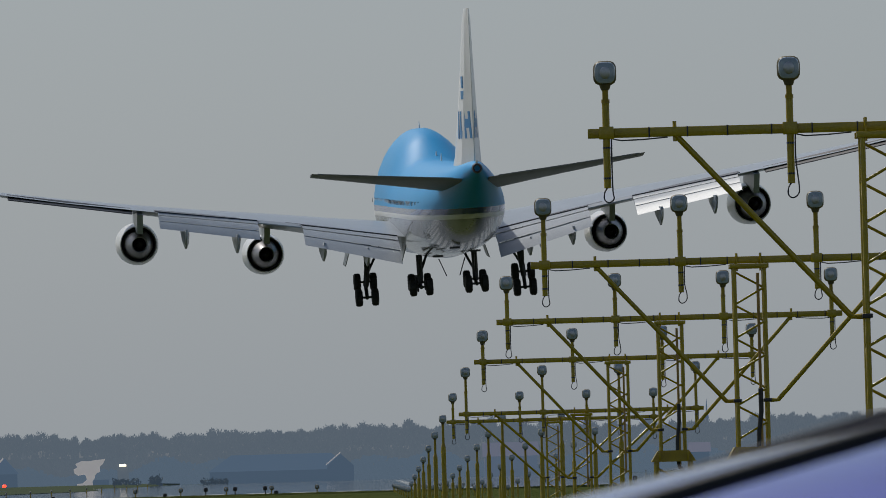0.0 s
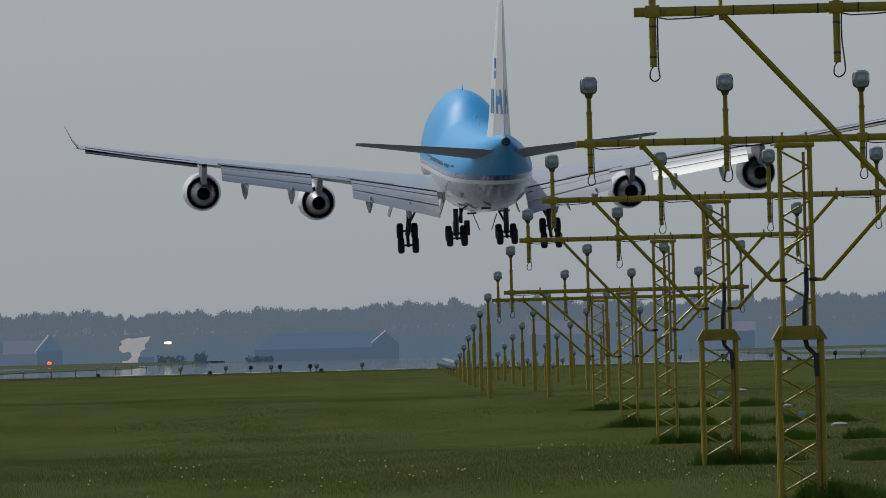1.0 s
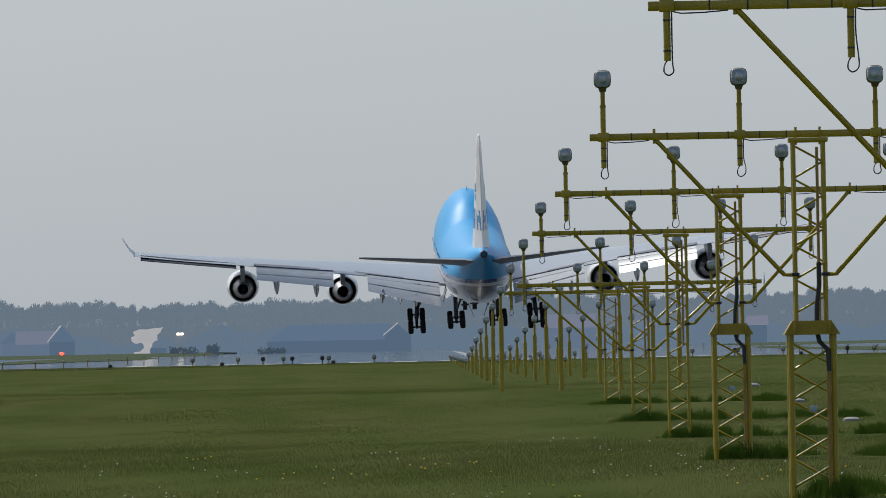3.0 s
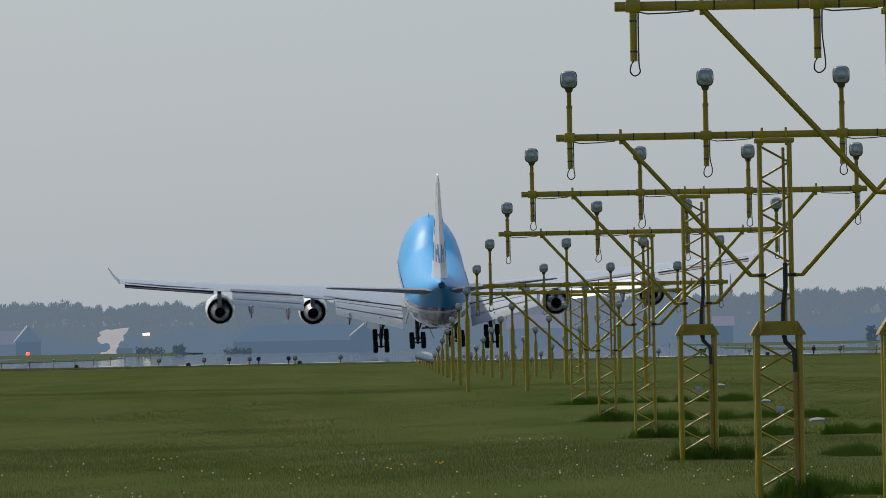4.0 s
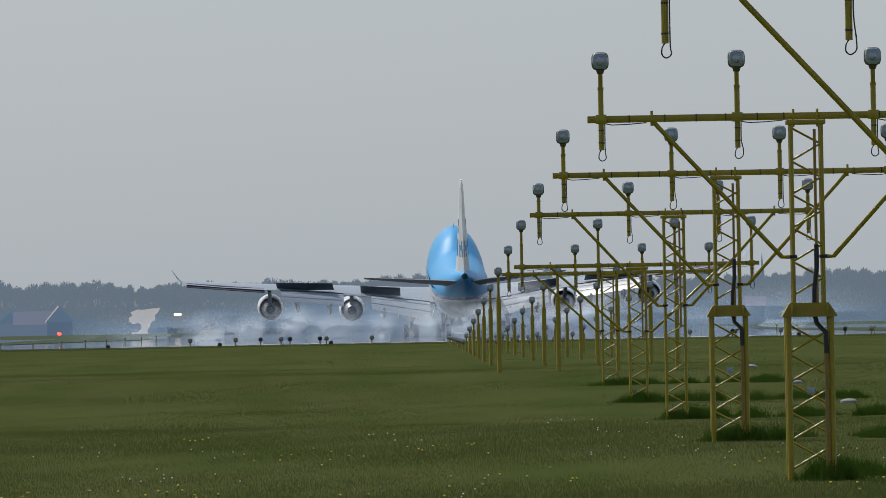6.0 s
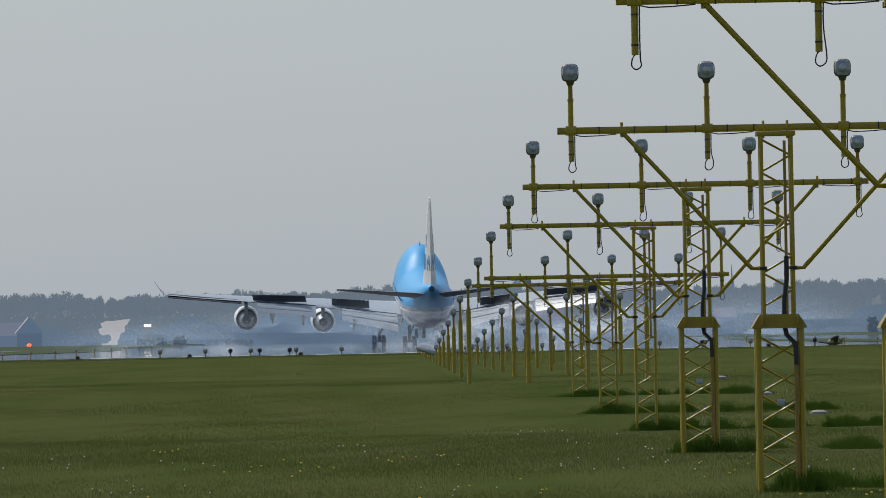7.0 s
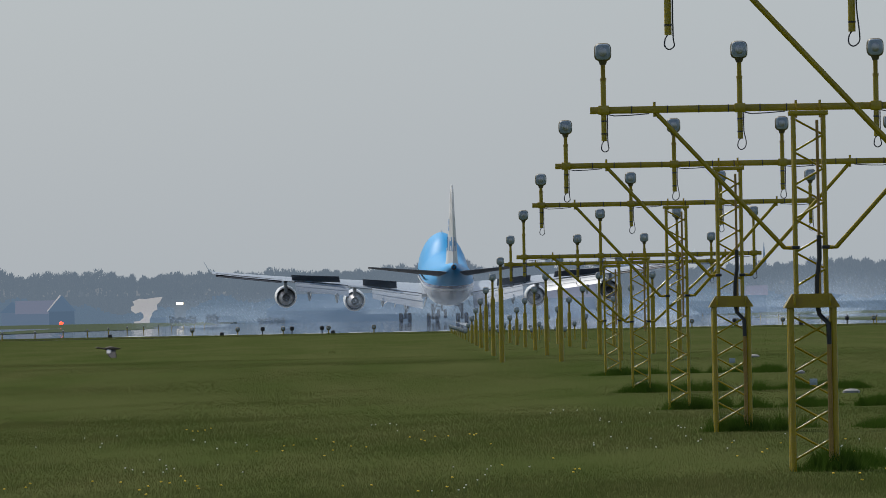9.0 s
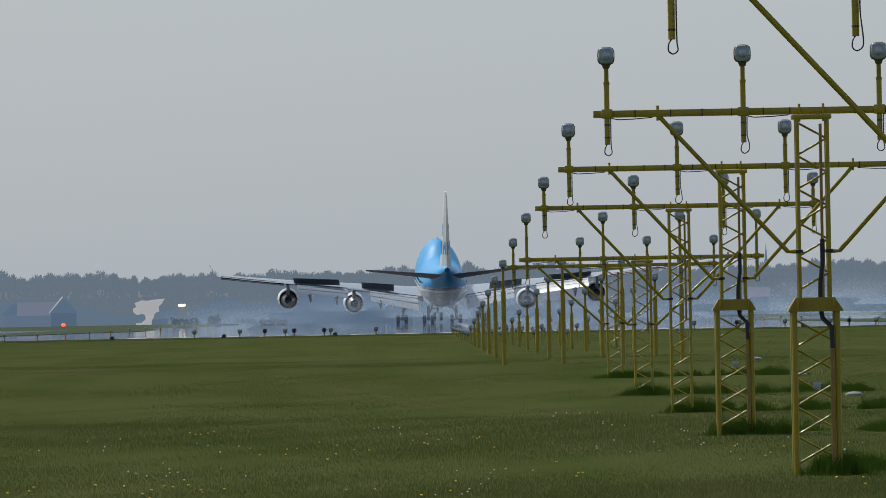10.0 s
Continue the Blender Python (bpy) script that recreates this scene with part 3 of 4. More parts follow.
def build_airliner():
    plane = thing("airliner", pose(6, 728, 15), "four-engined jumbo jet, light blue over white, landing gear down", "aeroplane")
    # fuselage: station, half width, bottom, middle, top
    st = [(33.2, 0.15, 4.6, 4.8, 5.0), (32.4, 0.9, 3.8, 4.9, 6.0), (30.5, 1.9, 3.0, 5.0, 7.6), (28, 2.6, 2.5, 5.2, 9.5), (25, 3.05, 2.2, 5.3, 10.65), (21, 3.25, 2.05, 5.4, 11.0), (14, 3.25, 2.15, 5.4, 11.05), (10.5, 3.25, 2.05, 5.4, 10.85), (8.4, 3.26, 2.0, 5.4, 10.3), (6, 3.27, 1.98, 5.4, 9.15), (4.2, 3.27, 1.98, 5.4, 8.85), (-2, 3.25, 2.05, 5.4, 8.8), (-8, 3.25, 2.28, 5.4, 8.75), (-14, 3.2, 2.55, 5.45, 8.75), (-19, 2.95, 2.9, 5.75, 8.72), (-24, 2.45, 4.0, 6.35, 8.7), (-28, 1.85, 5.3, 7.0, 8.75), (-31.5, 1.2, 6.6, 7.75, 8.85), (-34, 0.7, 7.6, 8.2, 8.9), (-35.4, 0.38, 8.1, 8.4, 8.75)]
    N = 40
    rings = []
    for y, w, zb, zm, zt in st:
        r = []
        for i in range(N):
            a = 2 * math.pi * (i + 0.5) / N
            sx, cz = math.sin(a), math.cos(a)
            if cz >= 0:
                k = max(0.0, min(1.0, (zt - zm - 3.6) / 1.4))
                r.append((w * math.copysign(abs(sx) ** (1 + 0.12 * k), sx), y, zm + (zt - zm) * cz))
            else:
                r.append((w * sx, y, zm + (zm - zb) * cz))
        rings.append(r)
    bm = bmesh.new()
    loft(bm, rings)
    for z in (5.75, 5.34, 5.02):
        bmesh.ops.bisect_plane(bm, geom=bm.verts[:] + bm.edges[:] + bm.faces[:], plane_co=(0, 0, z), plane_no=(0, 0, 1))
    for f in bm.faces:
        z = f.calc_center_median().z
        f.material_index = 0 if z > 5.75 else 1 if z > 5.34 else 2 if z > 5.02 else 3
    fus = part("fuselage", bm, [BLUE, DARK_BLUE, WHITE, BELLY], plane, "light blue upper, thin dark stripe, white and polished grey underside")
    # cabin windows
    bm = bmesh.new()
    box(bm, -0.012, 0.012, -0.12, 0.12, -0.16, 0.16)
    first = part("cabin_window", bm, CAR_GLASS, fus, smooth=False)
    first.location = (-3.2, 24, 6.1)
    for s in (-1, 1):
        for k in range(54):
            y = 24 - k * 0.85
            if (s < 0 and k == 0) or min(abs(y + 10), abs(y - 12), abs(y - 24)) < 0.7:
                continue
            w = new("cabin_window", first.data)
            w.parent = fus
            w.location = (s * float(np.interp(-y, [-q[0] for q in st], [q[1] * 0.985 for q in st])), y, 6.1)
    for y, x, h in ((-3, 0.0, 0.5), (6, 0.3, 0.25), (17, 0, 0.45)):
        zt = float(np.interp(-y, [-q[0] for q in st], [q[4] for q in st]))
        bm = bmesh.new()
        loft(bm, [[(x - .05, y + .35, zt - .1), (x + .05, y + .35, zt - .1), (x + .05, y - .25, zt - .1), (x - .05, y - .25, zt - .1)], [(x - .02, y, zt + h), (x + .02, y, zt + h), (x + .02, y - .25, zt + h), (x - .02, y - .25, zt + h)]])
        part("antenna", bm, WHITE, fus)
    bm = bmesh.new()
    lathe(bm, [(-35.35, 0.36), (-35.7, 0.30), (-35.72, 0.2), (-35.3, 0.18)], axis_at=(0, 0, 8.42), n=20)
    part("tail_exhaust", bm, DARK_METAL, fus, "dark tail-cone exhaust")
    bm = bmesh.new()
    lathe(bm, [(-35.3, 0.02), (-35.5, 0.09), (-35.6, 0.09), (-35.65, 0.02)], axis_at=(0, 0, 8.86), n=10)
    part("tail_light", bm, WHITE, fus)
    # belly vents and drain masts
    for x, y, z in ((-0.7, -20, 3.05), (0.9, -17, 2.7), (-1.3, -12, 2.4)):
        bm = bmesh.new()
        box(bm, x - 0.35, x + 0.35, y - 0.06, y + 0.06, z - 0.08, z + 0.06)
        part("belly_vent", bm, DARK_METAL, fus, smooth=False)
    for x in (-0.9, 0.9):
        bm = bmesh.new()
        loft(bm, [[(x, -6.2, 2.1), (x + .06, -6.2, 2.1), (x + .06, -6.6, 2.1), (x, -6.6, 2.1)], [(x * .5, -6.7, 0.9), (x * .5 + .05, -6.7, 0.9), (x * .5 + .05, -7.0, 0.9), (x * .5, -7.0, 0.9)]])
        part("drain_mast", bm, DARK_METAL, fus, smooth=False)
    # fin and rudder
    def fin_rows(y0, y1):
        rows = []
        for z, le, te, th in ((8.2, -21.5, -33.6, 1.75), (9.2, -23.5, -33.9, 1.5), (12.0, -26.3, -34.6, 1.1), (15.5, -29.8, -35.6, 0.7), (18.2, -32.5, -36.35, 0.46), (18.96, -33.6, -36.6, 0.24)):
            c = le - te
            rows.append([(yy, le - u * c, z) for u, yy in [(u, h * th) for u, h in [(y0, 0.0 if y0 == 0 else 0.42)] + ([(0.12, 0.42), (0.4, 0.5), (0.7, 0.40)] if y0 == 0 else [(0.85, 0.22)]) + [(y1, 0.4 if y1 < 1 else 0.02)]]] + [(yy, le - u * c, z) for u, yy in [(u, -h * th) for u, h in [(y1, 0.4 if y1 < 1 else 0.02)] + ([(0.7, 0.40), (0.4, 0.5), (0.12, 0.42)] if y0 == 0 else [(0.85, 0.22)]) + ([] if y0 == 0 else [(y0, 0.42)])]])
        return rows
    bm = bmesh.new()
    loft(bm, fin_rows(0.0, 0.71))
    fin = part("fin", bm, WHITE, plane, "tall white tail fin")
    bm = bmesh.new()
    loft(bm, [[(x, y - 0.03, z) for x, y, z in r] for r in fin_rows(0.72, 1.0)])
    part("rudder", bm, WHITE, fin, "white rudder")
    # lettering on the fin is drawn as plain blue blocks
    def fin_x(y, z):
        zs = (8.2, 9.2, 12.0, 15.5, 18.2, 18.96)
        le, te = np.interp(z, zs, (-21.5, -23.5, -26.3, -29.8, -32.5, -33.6)), np.interp(z, zs, (-33.6, -33.9, -34.6, -35.6, -36.35, -36.6))
        return float(np.interp((le - y) / (le - te), (0, 0.12, 0.4, 0.71, 0.85, 1), (0, 0.42, 0.5, 0.4, 0.22, 0.02)) * np.interp(z, zs, (1.75, 1.5, 1.1, 0.7, 0.46, 0.24)))

    for s in (-1, 1):
        for y0, y1, z0, z1 in ((-28.0, -28.6, 10.4, 12.2), (-29.2, -29.8, 10.4, 12.2), (-29.8, -30.6, 10.4, 10.9), (-31.0, -31.5, 10.4, 12.2), (-31.5, -32.3, 11.1, 11.7), (-32.3, -32.8, 10.4, 12.2), (-30.2, -31.7, 13.0, 13.55), (-30.5, -31.4, 13.75, 14.5)):
            bm = bmesh.new()
            loft(bm, [[(s * (fin_x(y, z) + e), y, z) for y, z in ((y0 - 1.2, z0), (y1 - 1.2, z0), (y1 - 1.2, z1), (y0 - 1.2, z1))] for e in (-0.05, 0.03)])
            part("livery_block", bm, LIVERY, fin, smooth=False)
    # tailplanes
    for s in (-1, 1):
        rows = [foil(0.9, -25.5, -33.8, 7.36, 0.68, -0.10), foil(4, -28.2, -34.6, 7.76, 0.48, -0.10), foil(8, -31.9, -35.9, 8.26, 0.30, -0.10), foil(11.0, -34.6, -37.0, 8.64, 0.16, -0.10)]
        bm = bmesh.new()
        loft(bm, mirror_rows(rows, s))
        tp = part("tailplane", bm, TAIL_SHADE_GREY, plane, "horizontal tailplane, grey darkened for its shaded underside")
        bm = bmesh.new()
        rows = [[(s * x, te + a, z + h) for a, h in ((0.9, -0.02), (-0.12, 0.05), (-0.12, 0.0), (0.9, -0.20))] for x, te, z in ((1.5, -33.95, 7.84), (6, -35.25, 8.25), (10.6, -36.85, 8.70))]
        loft(bm, rows)
        part("elevator", bm, TAIL_SHADE_GREY, tp)
    wings, spoilers = [], []
    for s in (-1, 1):
        bm = bmesh.new()
        loft(bm, mirror_rows([foil(*w) for w in WING], s))
        wing = part("wing", bm, WING_GREY, plane, "long swept grey wing with flaps down")
        wings.append((wing, s))
        bm = bmesh.new()
        loft(bm, mirror_rows([foil(30.9, -9.8, -14.6, 8.05, 0.32), foil(31.35, -11.8, -15.2, 8.6, 0.2), foil(31.95, -15.2, -17.2, 9.75, 0.1)], s))
        part("winglet", bm, WING_GREY, wing, "upturned winglet")
        # flaps inboard and outboard, three panels each
        segs = [((0.00, -0.02), (0.28, 0.09), 0.09), ((0.25, 0.11), (0.64, 0.36), 0.12), ((0.61, 0.37), (1.0, 0.76), 0.08)]
        for x0, x1 in ((3.35, 9.9), (13.0, 20.0)):
            for k, sg in enumerate(segs):
                part("flap", flap_piece(s, x0, x1, [sg], 0), FLAP_GREY, wing, "lowered metal flap panel")
        # solid dark strip that paints in the shade between wing and flaps
        for x0, x1 in ((3.35, 9.9), (13.0, 20.0)):
            bm = bmesh.new()
            loft(bm, [[(s * x, wing_at(x)[1] + dy, wing_at(x)[2] + dz) for dy, dz in ((0.3, 0.10), (-0.16, 0.09), (-0.16, -0.07), (0.3, -0.10))] for x in (x0, x1)])
            part("flap_gap_shade", bm, DARK_METAL, wing, "dark strip standing for the shade above the flaps", smooth=False)
        # dark aileron outboard, drooped
        bm = bmesh.new()
        loft(bm, [[(s * x, te + 1.0, z + .12), (s * x, te - 0.55, z - 0.24), (s * x, te - 0.55, z - 0.30), (s * x, te + 1.0, z - .1)] for x, te, z in ((21.8, wing_at(21.8)[1], wing_at(21.8)[2]), (30.4, wing_at(30.4)[1], wing_at(30.4)[2]))])
        part("aileron", bm, DARK_METAL, wing, "dark drooped aileron")
        bm = bmesh.new()
        loft(bm, [[(s * x, te + 0.3, z + .1), (s * x, te - 0.2, z - 0.08), (s * x, te - 0.2, z - 0.16), (s * x, te + 0.3, z - .14)] for x, te, z in ((9.95, wing_at(9.95)[1], wing_at(9.95)[2]), (12.95, wing_at(12.95)[1], wing_at(12.95)[2]))])
        part("inner_aileron", bm, WING_GREY, wing)
        # flap track fairings
        for x in (5.6, 8.6, 14.6, 18.2):
            le, te, z, _ = wing_at(x)
            bm = bmesh.new()
            rings = []
            for y, w, deep in ((2.6, 0.05, 0.1), (1.6, 0.22, 0.7), (0.2, 0.30, 1.25), (-1.0, 0.28, 1.35), (-1.9, 0.18, 1.0), (-2.5, 0.04, 0.5)):
                rings.append([(s * x + q * w, te - 0.6 + y, z - 0.75 - e * deep - (0.25 if y < 0 else 0)) for q, e in ((-0.8, 0), (-1, 0.25), (-0.75, 0.65), (-0.25, 0.96), (0.25, 0.96), (0.75, 0.65), (1, 0.25), (0.8, 0))])
            loft(bm, rings, caps=True)
            bmesh.ops.recalc_face_normals(bm, faces=bm.faces)
            part("flap_fairing", bm, WING_GREY, wing, "pointed flap-track fairing")
        # engines
        for x, y1, z in ((12.05, 5.4, 2.85), (21.25, -4.6, 4.1)):
            c = (s * x, y1, z)
            bm = bmesh.new()
            lathe(bm, [(5.6, 1.12), (5.75, 1.22), (5.5, 1.36), (4.5, 1.46), (2.8, 1.45), (1.3, 1.32), (1.0, 1.26), (1.05, 1.20), (2.5, 1.28), (4.5, 1.2), (5.4, 1.1)], axis_at=c, n=32)
            part("nacelle", bm, WHITE, wing, "rounded engine cowling")
            bm = bmesh.new()
            lathe(bm, [(3.0, 1.22), (2.98, 0.85), (3.0, 0.4)], axis_at=c, n=28)
            part("fan_duct", bm, DARK_METAL, wing)
            bm = bmesh.new()
            lathe(bm, [(3.0, 0.95), (1.5, 1.02), (0.5, 0.90), (-0.5, 0.68), (-0.9, 0.54), (-0.88, 0.49), (-0.3, 0.5), (0.4, 0.5)], axis_at=c, n=28)
            part("core_cowl", bm, EXHAUST, wing, "metal engine core")
            bm = bmesh.new()
            lathe(bm, [(0.4, 0.49), (0.2, 0.3), (-0.6, 0.2), (-1.15, 0.03)], axis_at=c, n=20)
            part("exhaust_plug", bm, DARK_METAL, wing)
            le, te, zw, _ = wing_at(x)
            bm = bmesh.new()
            loft(bm, [[(s * x - .2, yy, zz) for yy, zz in ((y1 + 4.6, z + 1.3), (y1 + 1.2, z + 1.15), (y1 - 2.2, z + 0.75), (y1 - 3.6, zw - 0.25), (y1 - 2.0, zw), (le - 0.6, zw + 0.05))], [(s * x + .2, yy, zz) for yy, zz in ((y1 + 4.6, z + 1.3), (y1 + 1.2, z + 1.15), (y1 - 2.2, z + 0.75), (y1 - 3.6, zw - 0.25), (y1 - 2.0, zw), (le - 0.6, zw + 0.05))]])
            part("pylon", bm, WING_GREY, wing)
        # spoiler panels that rise after touchdown
        for x0, x1 in ((6.6, 11.0), (14.2, 20.2)):
            bm = bmesh.new()
            m0, m1 = wing_at(x0), wing_at(x1)
            hinge = Vector((s * (x0 + x1) / 2, (m0[1] + m1[1]) / 2 + 1.6, (m0[2] + m1[2]) / 2 + 0.20))
            rows = []
            for x, m in ((x0, m0), (x1, m1)):
                rows.append([Vector((s * x, m[1] + 1.6, m[2] + 0.17)) - hinge, Vector((s * x, m[1] + 0.25, m[2] + 0.10)) - hinge, Vector((s * x, m[1] + 0.25, m[2] + 0.05)) - hinge, Vector((s * x, m[1] + 1.6, m[2] + 0.11)) - hinge])
            loft(bm, rows)
            sp = part("spoiler", bm, SPOILER_SHADE, wing, "spoiler panel, grey darkened as if backlit", smooth=False)
            sp.location = hinge
            spoilers.append((sp, hinge, math.degrees(math.atan2(s * (m1[1] - m0[1]), x1 - x0)), s))
    # landing gear: fixed struts and keyed bogies
    bogies = []
    for x, y, top, tilt, lift in ((-5.5, 1.2, 4.1, 45, 0.3), (5.5, 1.2, 4.1, 45, 0.3), (-1.92, -1.8, 2.4, 12, 0.45), (1.92, -1.8, 2.4, 12, 0.45)):
        bm = bmesh.new()
        tube(bm, (x, y, 0.4), (x * (0.92 if abs(x) > 3 else 1), y, top), 0.2, n=12)
        tube(bm, (x, y, 0.3), (x, y, 0.8), 0.13, n=12)
        tube(bm, (x, y, 1.0), (x * 0.7, y + 0.9, top - 0.1), 0.09, n=8)
        tube(bm, (x, y, 0.9), (x, y - 1.2, top - 0.2), 0.07, n=8)
        part("gear_strut", bm, DARK_METAL, plane, "dark landing gear strut")
        bm = bmesh.new()
        tube(bm, (0, -0.85, 0), (0, 0.85, 0), 0.13, n=10)
        for dy in (-0.75, 0.75):
            tube(bm, (-0.6, dy, 0), (0.6, dy, 0), 0.08, n=8)
        bog = part("bogie", bm, DARK_METAL, plane, "four-wheel landing gear truck")
        for dx in (-0.56, 0.56):
            for dy in (-0.75, 0.75):
                bm = bmesh.new()
                lathe(bm, [(-0.24, 0.3), (-0.24, 0.5), (-0.17, 0.6), (0, 0.62), (0.17, 0.6), (0.24, 0.5), (0.24, 0.3)], n=22)
                bmesh.ops.rotate(bm, matrix=Matrix.Rotation(radians(90), 3, "Z"), cent=(0, 0, 0), verts=bm.verts)
                bmesh.ops.translate(bm, vec=(dx, dy, 0), verts=bm.verts)
                part("wheel", bm, TYRE, bog)
        bogies.append((bog, x, y, tilt, lift))
    for x in (-6.6, -2.7, 2.7, 6.6):
        bm = bmesh.new()
        tilt = 0.35 if x > 0 else -0.35
        loft(bm, [[(x, 2.4, 3.2), (x, -0.6, 3.0), (x + .06, -0.6, 3.0), (x + .06, 2.4, 3.2)], [(x + tilt, 2.2, 2.0), (x + tilt, -0.4, 1.9), (x + tilt + .06, -0.4, 1.9), (x + tilt + .06, 2.2, 2.0)]])
        part("gear_door", bm, WING_GREY, plane, smooth=False)
    bm = bmesh.new()
    tube(bm, (0, 24.5, 0.3), (0, 24.5, 3.0), 0.13, n=10)
    for dx in (-0.45, 0.45):
        tube(bm, (dx - 0.2, 24.5, -0.1), (dx + 0.2, 24.5, -0.1), 0.6, n=20)
    part("nose_gear", bm, TYRE, plane)
    return plane, wings, spoilers, bogies


AIRLINER, WINGS, SPOILERS, BOGIES = build_airliner()


# ---- distance ----
FAR_Z = 2.2

def build_woods():
    """Rows of slender bare-topped trees far behind the runway: trunks, limbs, twigs and small clumps."""
    rng = np.random.default_rng(5)
    tet = np.array([(1, 1, 1), (-1, -1, 1), (-1, 1, -1), (1, -1, -1)], float)
    of = np.array([(0, 1, 2), (0, 3, 1), (0, 2, 3), (1, 3, 2)])

    def clumps(cen, sz, tall):
        v = tet[None] * (sz[:, None, None] * np.array([1, 1, tall])) * rng.uniform(0.4, 1.4, (len(sz), 4, 3)) + cen[:, None]
        return v[:, of].reshape(-1, 3)

    out = []
    for row in range(4):
        x = -175.0
        while x < 175:
            d = 2650 + row * 60 + rng.uniform(-20, 20)
            h = 13.2 + 0.9 * math.sin(x * 0.045 + row) + 0.5 * math.sin(x * 0.21 + row) + rng.normal(0, 0.65)
            wide = rng.uniform(1.3, 2.4)
            n = 120
            a, u = rng.uniform(0, 2 * math.pi, n), rng.uniform(0.0, 0.8, n)
            spread = wide * rng.uniform(0.1, 1, n) ** 0.7 * (1.15 - 0.6 * u)
            out.append(clumps(np.stack([x + spread * np.cos(a), d + spread * np.sin(a), FAR_Z + h * u], 1), rng.uniform(0.10, 0.26, n) * (2.6 - 2.0 * u), 1.9))
            # fine twigs fan out to a rounded, ragged crown
            k = 420
            a, q = rng.uniform(0, 2 * math.pi, k), np.arccos(rng.uniform(-0.1, 1, k))
            shell = rng.uniform(0.5, 1, k) ** 0.6 + rng.normal(0, 0.025, k)
            p2 = np.stack([x + 1.35 * wide * shell * np.sin(q) * np.cos(a), d + wide * shell * np.sin(q) * np.sin(a), FAR_Z + h * 0.73 + h * 0.27 * shell * np.cos(q)], 1)
            z0 = p2[:, 2] - rng.uniform(0.3, 1.3, k)
            wd = rng.uniform(0.09, 0.22, k)
            p0 = np.stack([0.3 * x + 0.7 * p2[:, 0] - wd, d + 0 * a, z0], 1)
            out.append(np.stack([p0, p0 + np.stack([2 * wd, 0 * wd, 0 * wd], 1), p2], 1).reshape(-1, 3))
            out.append(np.array([(x - 0.2, d - 0.5, FAR_Z), (x + 0.2, d - 0.5, FAR_Z), (x, d, FAR_Z + h * .8)]))
            x += rng.uniform(1.4, 2.8)
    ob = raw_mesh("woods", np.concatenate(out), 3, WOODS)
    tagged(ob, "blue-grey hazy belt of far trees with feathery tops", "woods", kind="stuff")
    # the thicket behind the first rows, and low scrub along the foot of the wood
    bm = bmesh.new()
    rows = []
    for d, z in ((2690, FAR_Z - 0.1), (2691, FAR_Z + 7.6), (2695, FAR_Z + 9.9), (2850, FAR_Z + 10.1)):
        rows.append([(x, d + 3 * math.sin(x * .3), z + (0.7 * noise.noise(Vector((x * 0.15, d * .01, 0))) if z > 2 else 0)) for x in np.arange(-190, 191, 2.0)])
    loft(bm, rows, caps=False, closed=False)
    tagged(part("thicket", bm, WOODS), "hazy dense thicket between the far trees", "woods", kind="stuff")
    n = 16000
    x = rng.uniform(-180, 180, n)
    high = 4.6 + 1.4 * np.sin(x * 0.11) + 1.0 * np.sin(x * 0.37 + 1)
    cen = np.stack([x, 2615 + rng.uniform(-12, 8, n), FAR_Z + high * rng.uniform(0, 1, n) ** 1.4], 1)
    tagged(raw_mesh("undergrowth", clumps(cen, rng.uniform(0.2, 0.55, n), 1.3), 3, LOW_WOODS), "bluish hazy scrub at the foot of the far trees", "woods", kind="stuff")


build_woods()


def far_house(name, x, d, w, depth, wall_h, roof_h, wall, roof, label, ridge="x", z=FAR_Z, hip=0.0):
    ob = thing(name, pose(x, d, z), label, "building")
    bm = bmesh.new()
    box(bm, -w / 2, w / 2, 0, depth, -0.2, wall_h)
    part("wall", bm, wall, ob, smooth=False)
    bm = bmesh.new()
    o = 0.4
    if ridge == "x":
        loft(bm, [[(e, -o, wall_h), (e + q, depth / 2, wall_h + roof_h), (e, depth + o, wall_h), (e, depth / 2, wall_h + 0.05)] for e, q in ((-w / 2 - o, hip), (w / 2 + o, -hip))])
    else:
        loft(bm, [[(-w / 2 - o, e, wall_h), (0, e, wall_h + roof_h), (w / 2 + o, e, wall_h), (0, e, wall_h + .05)] for e in (-o, depth + o)])
    part("roof", bm, roof, ob, smooth=False)
    return ob


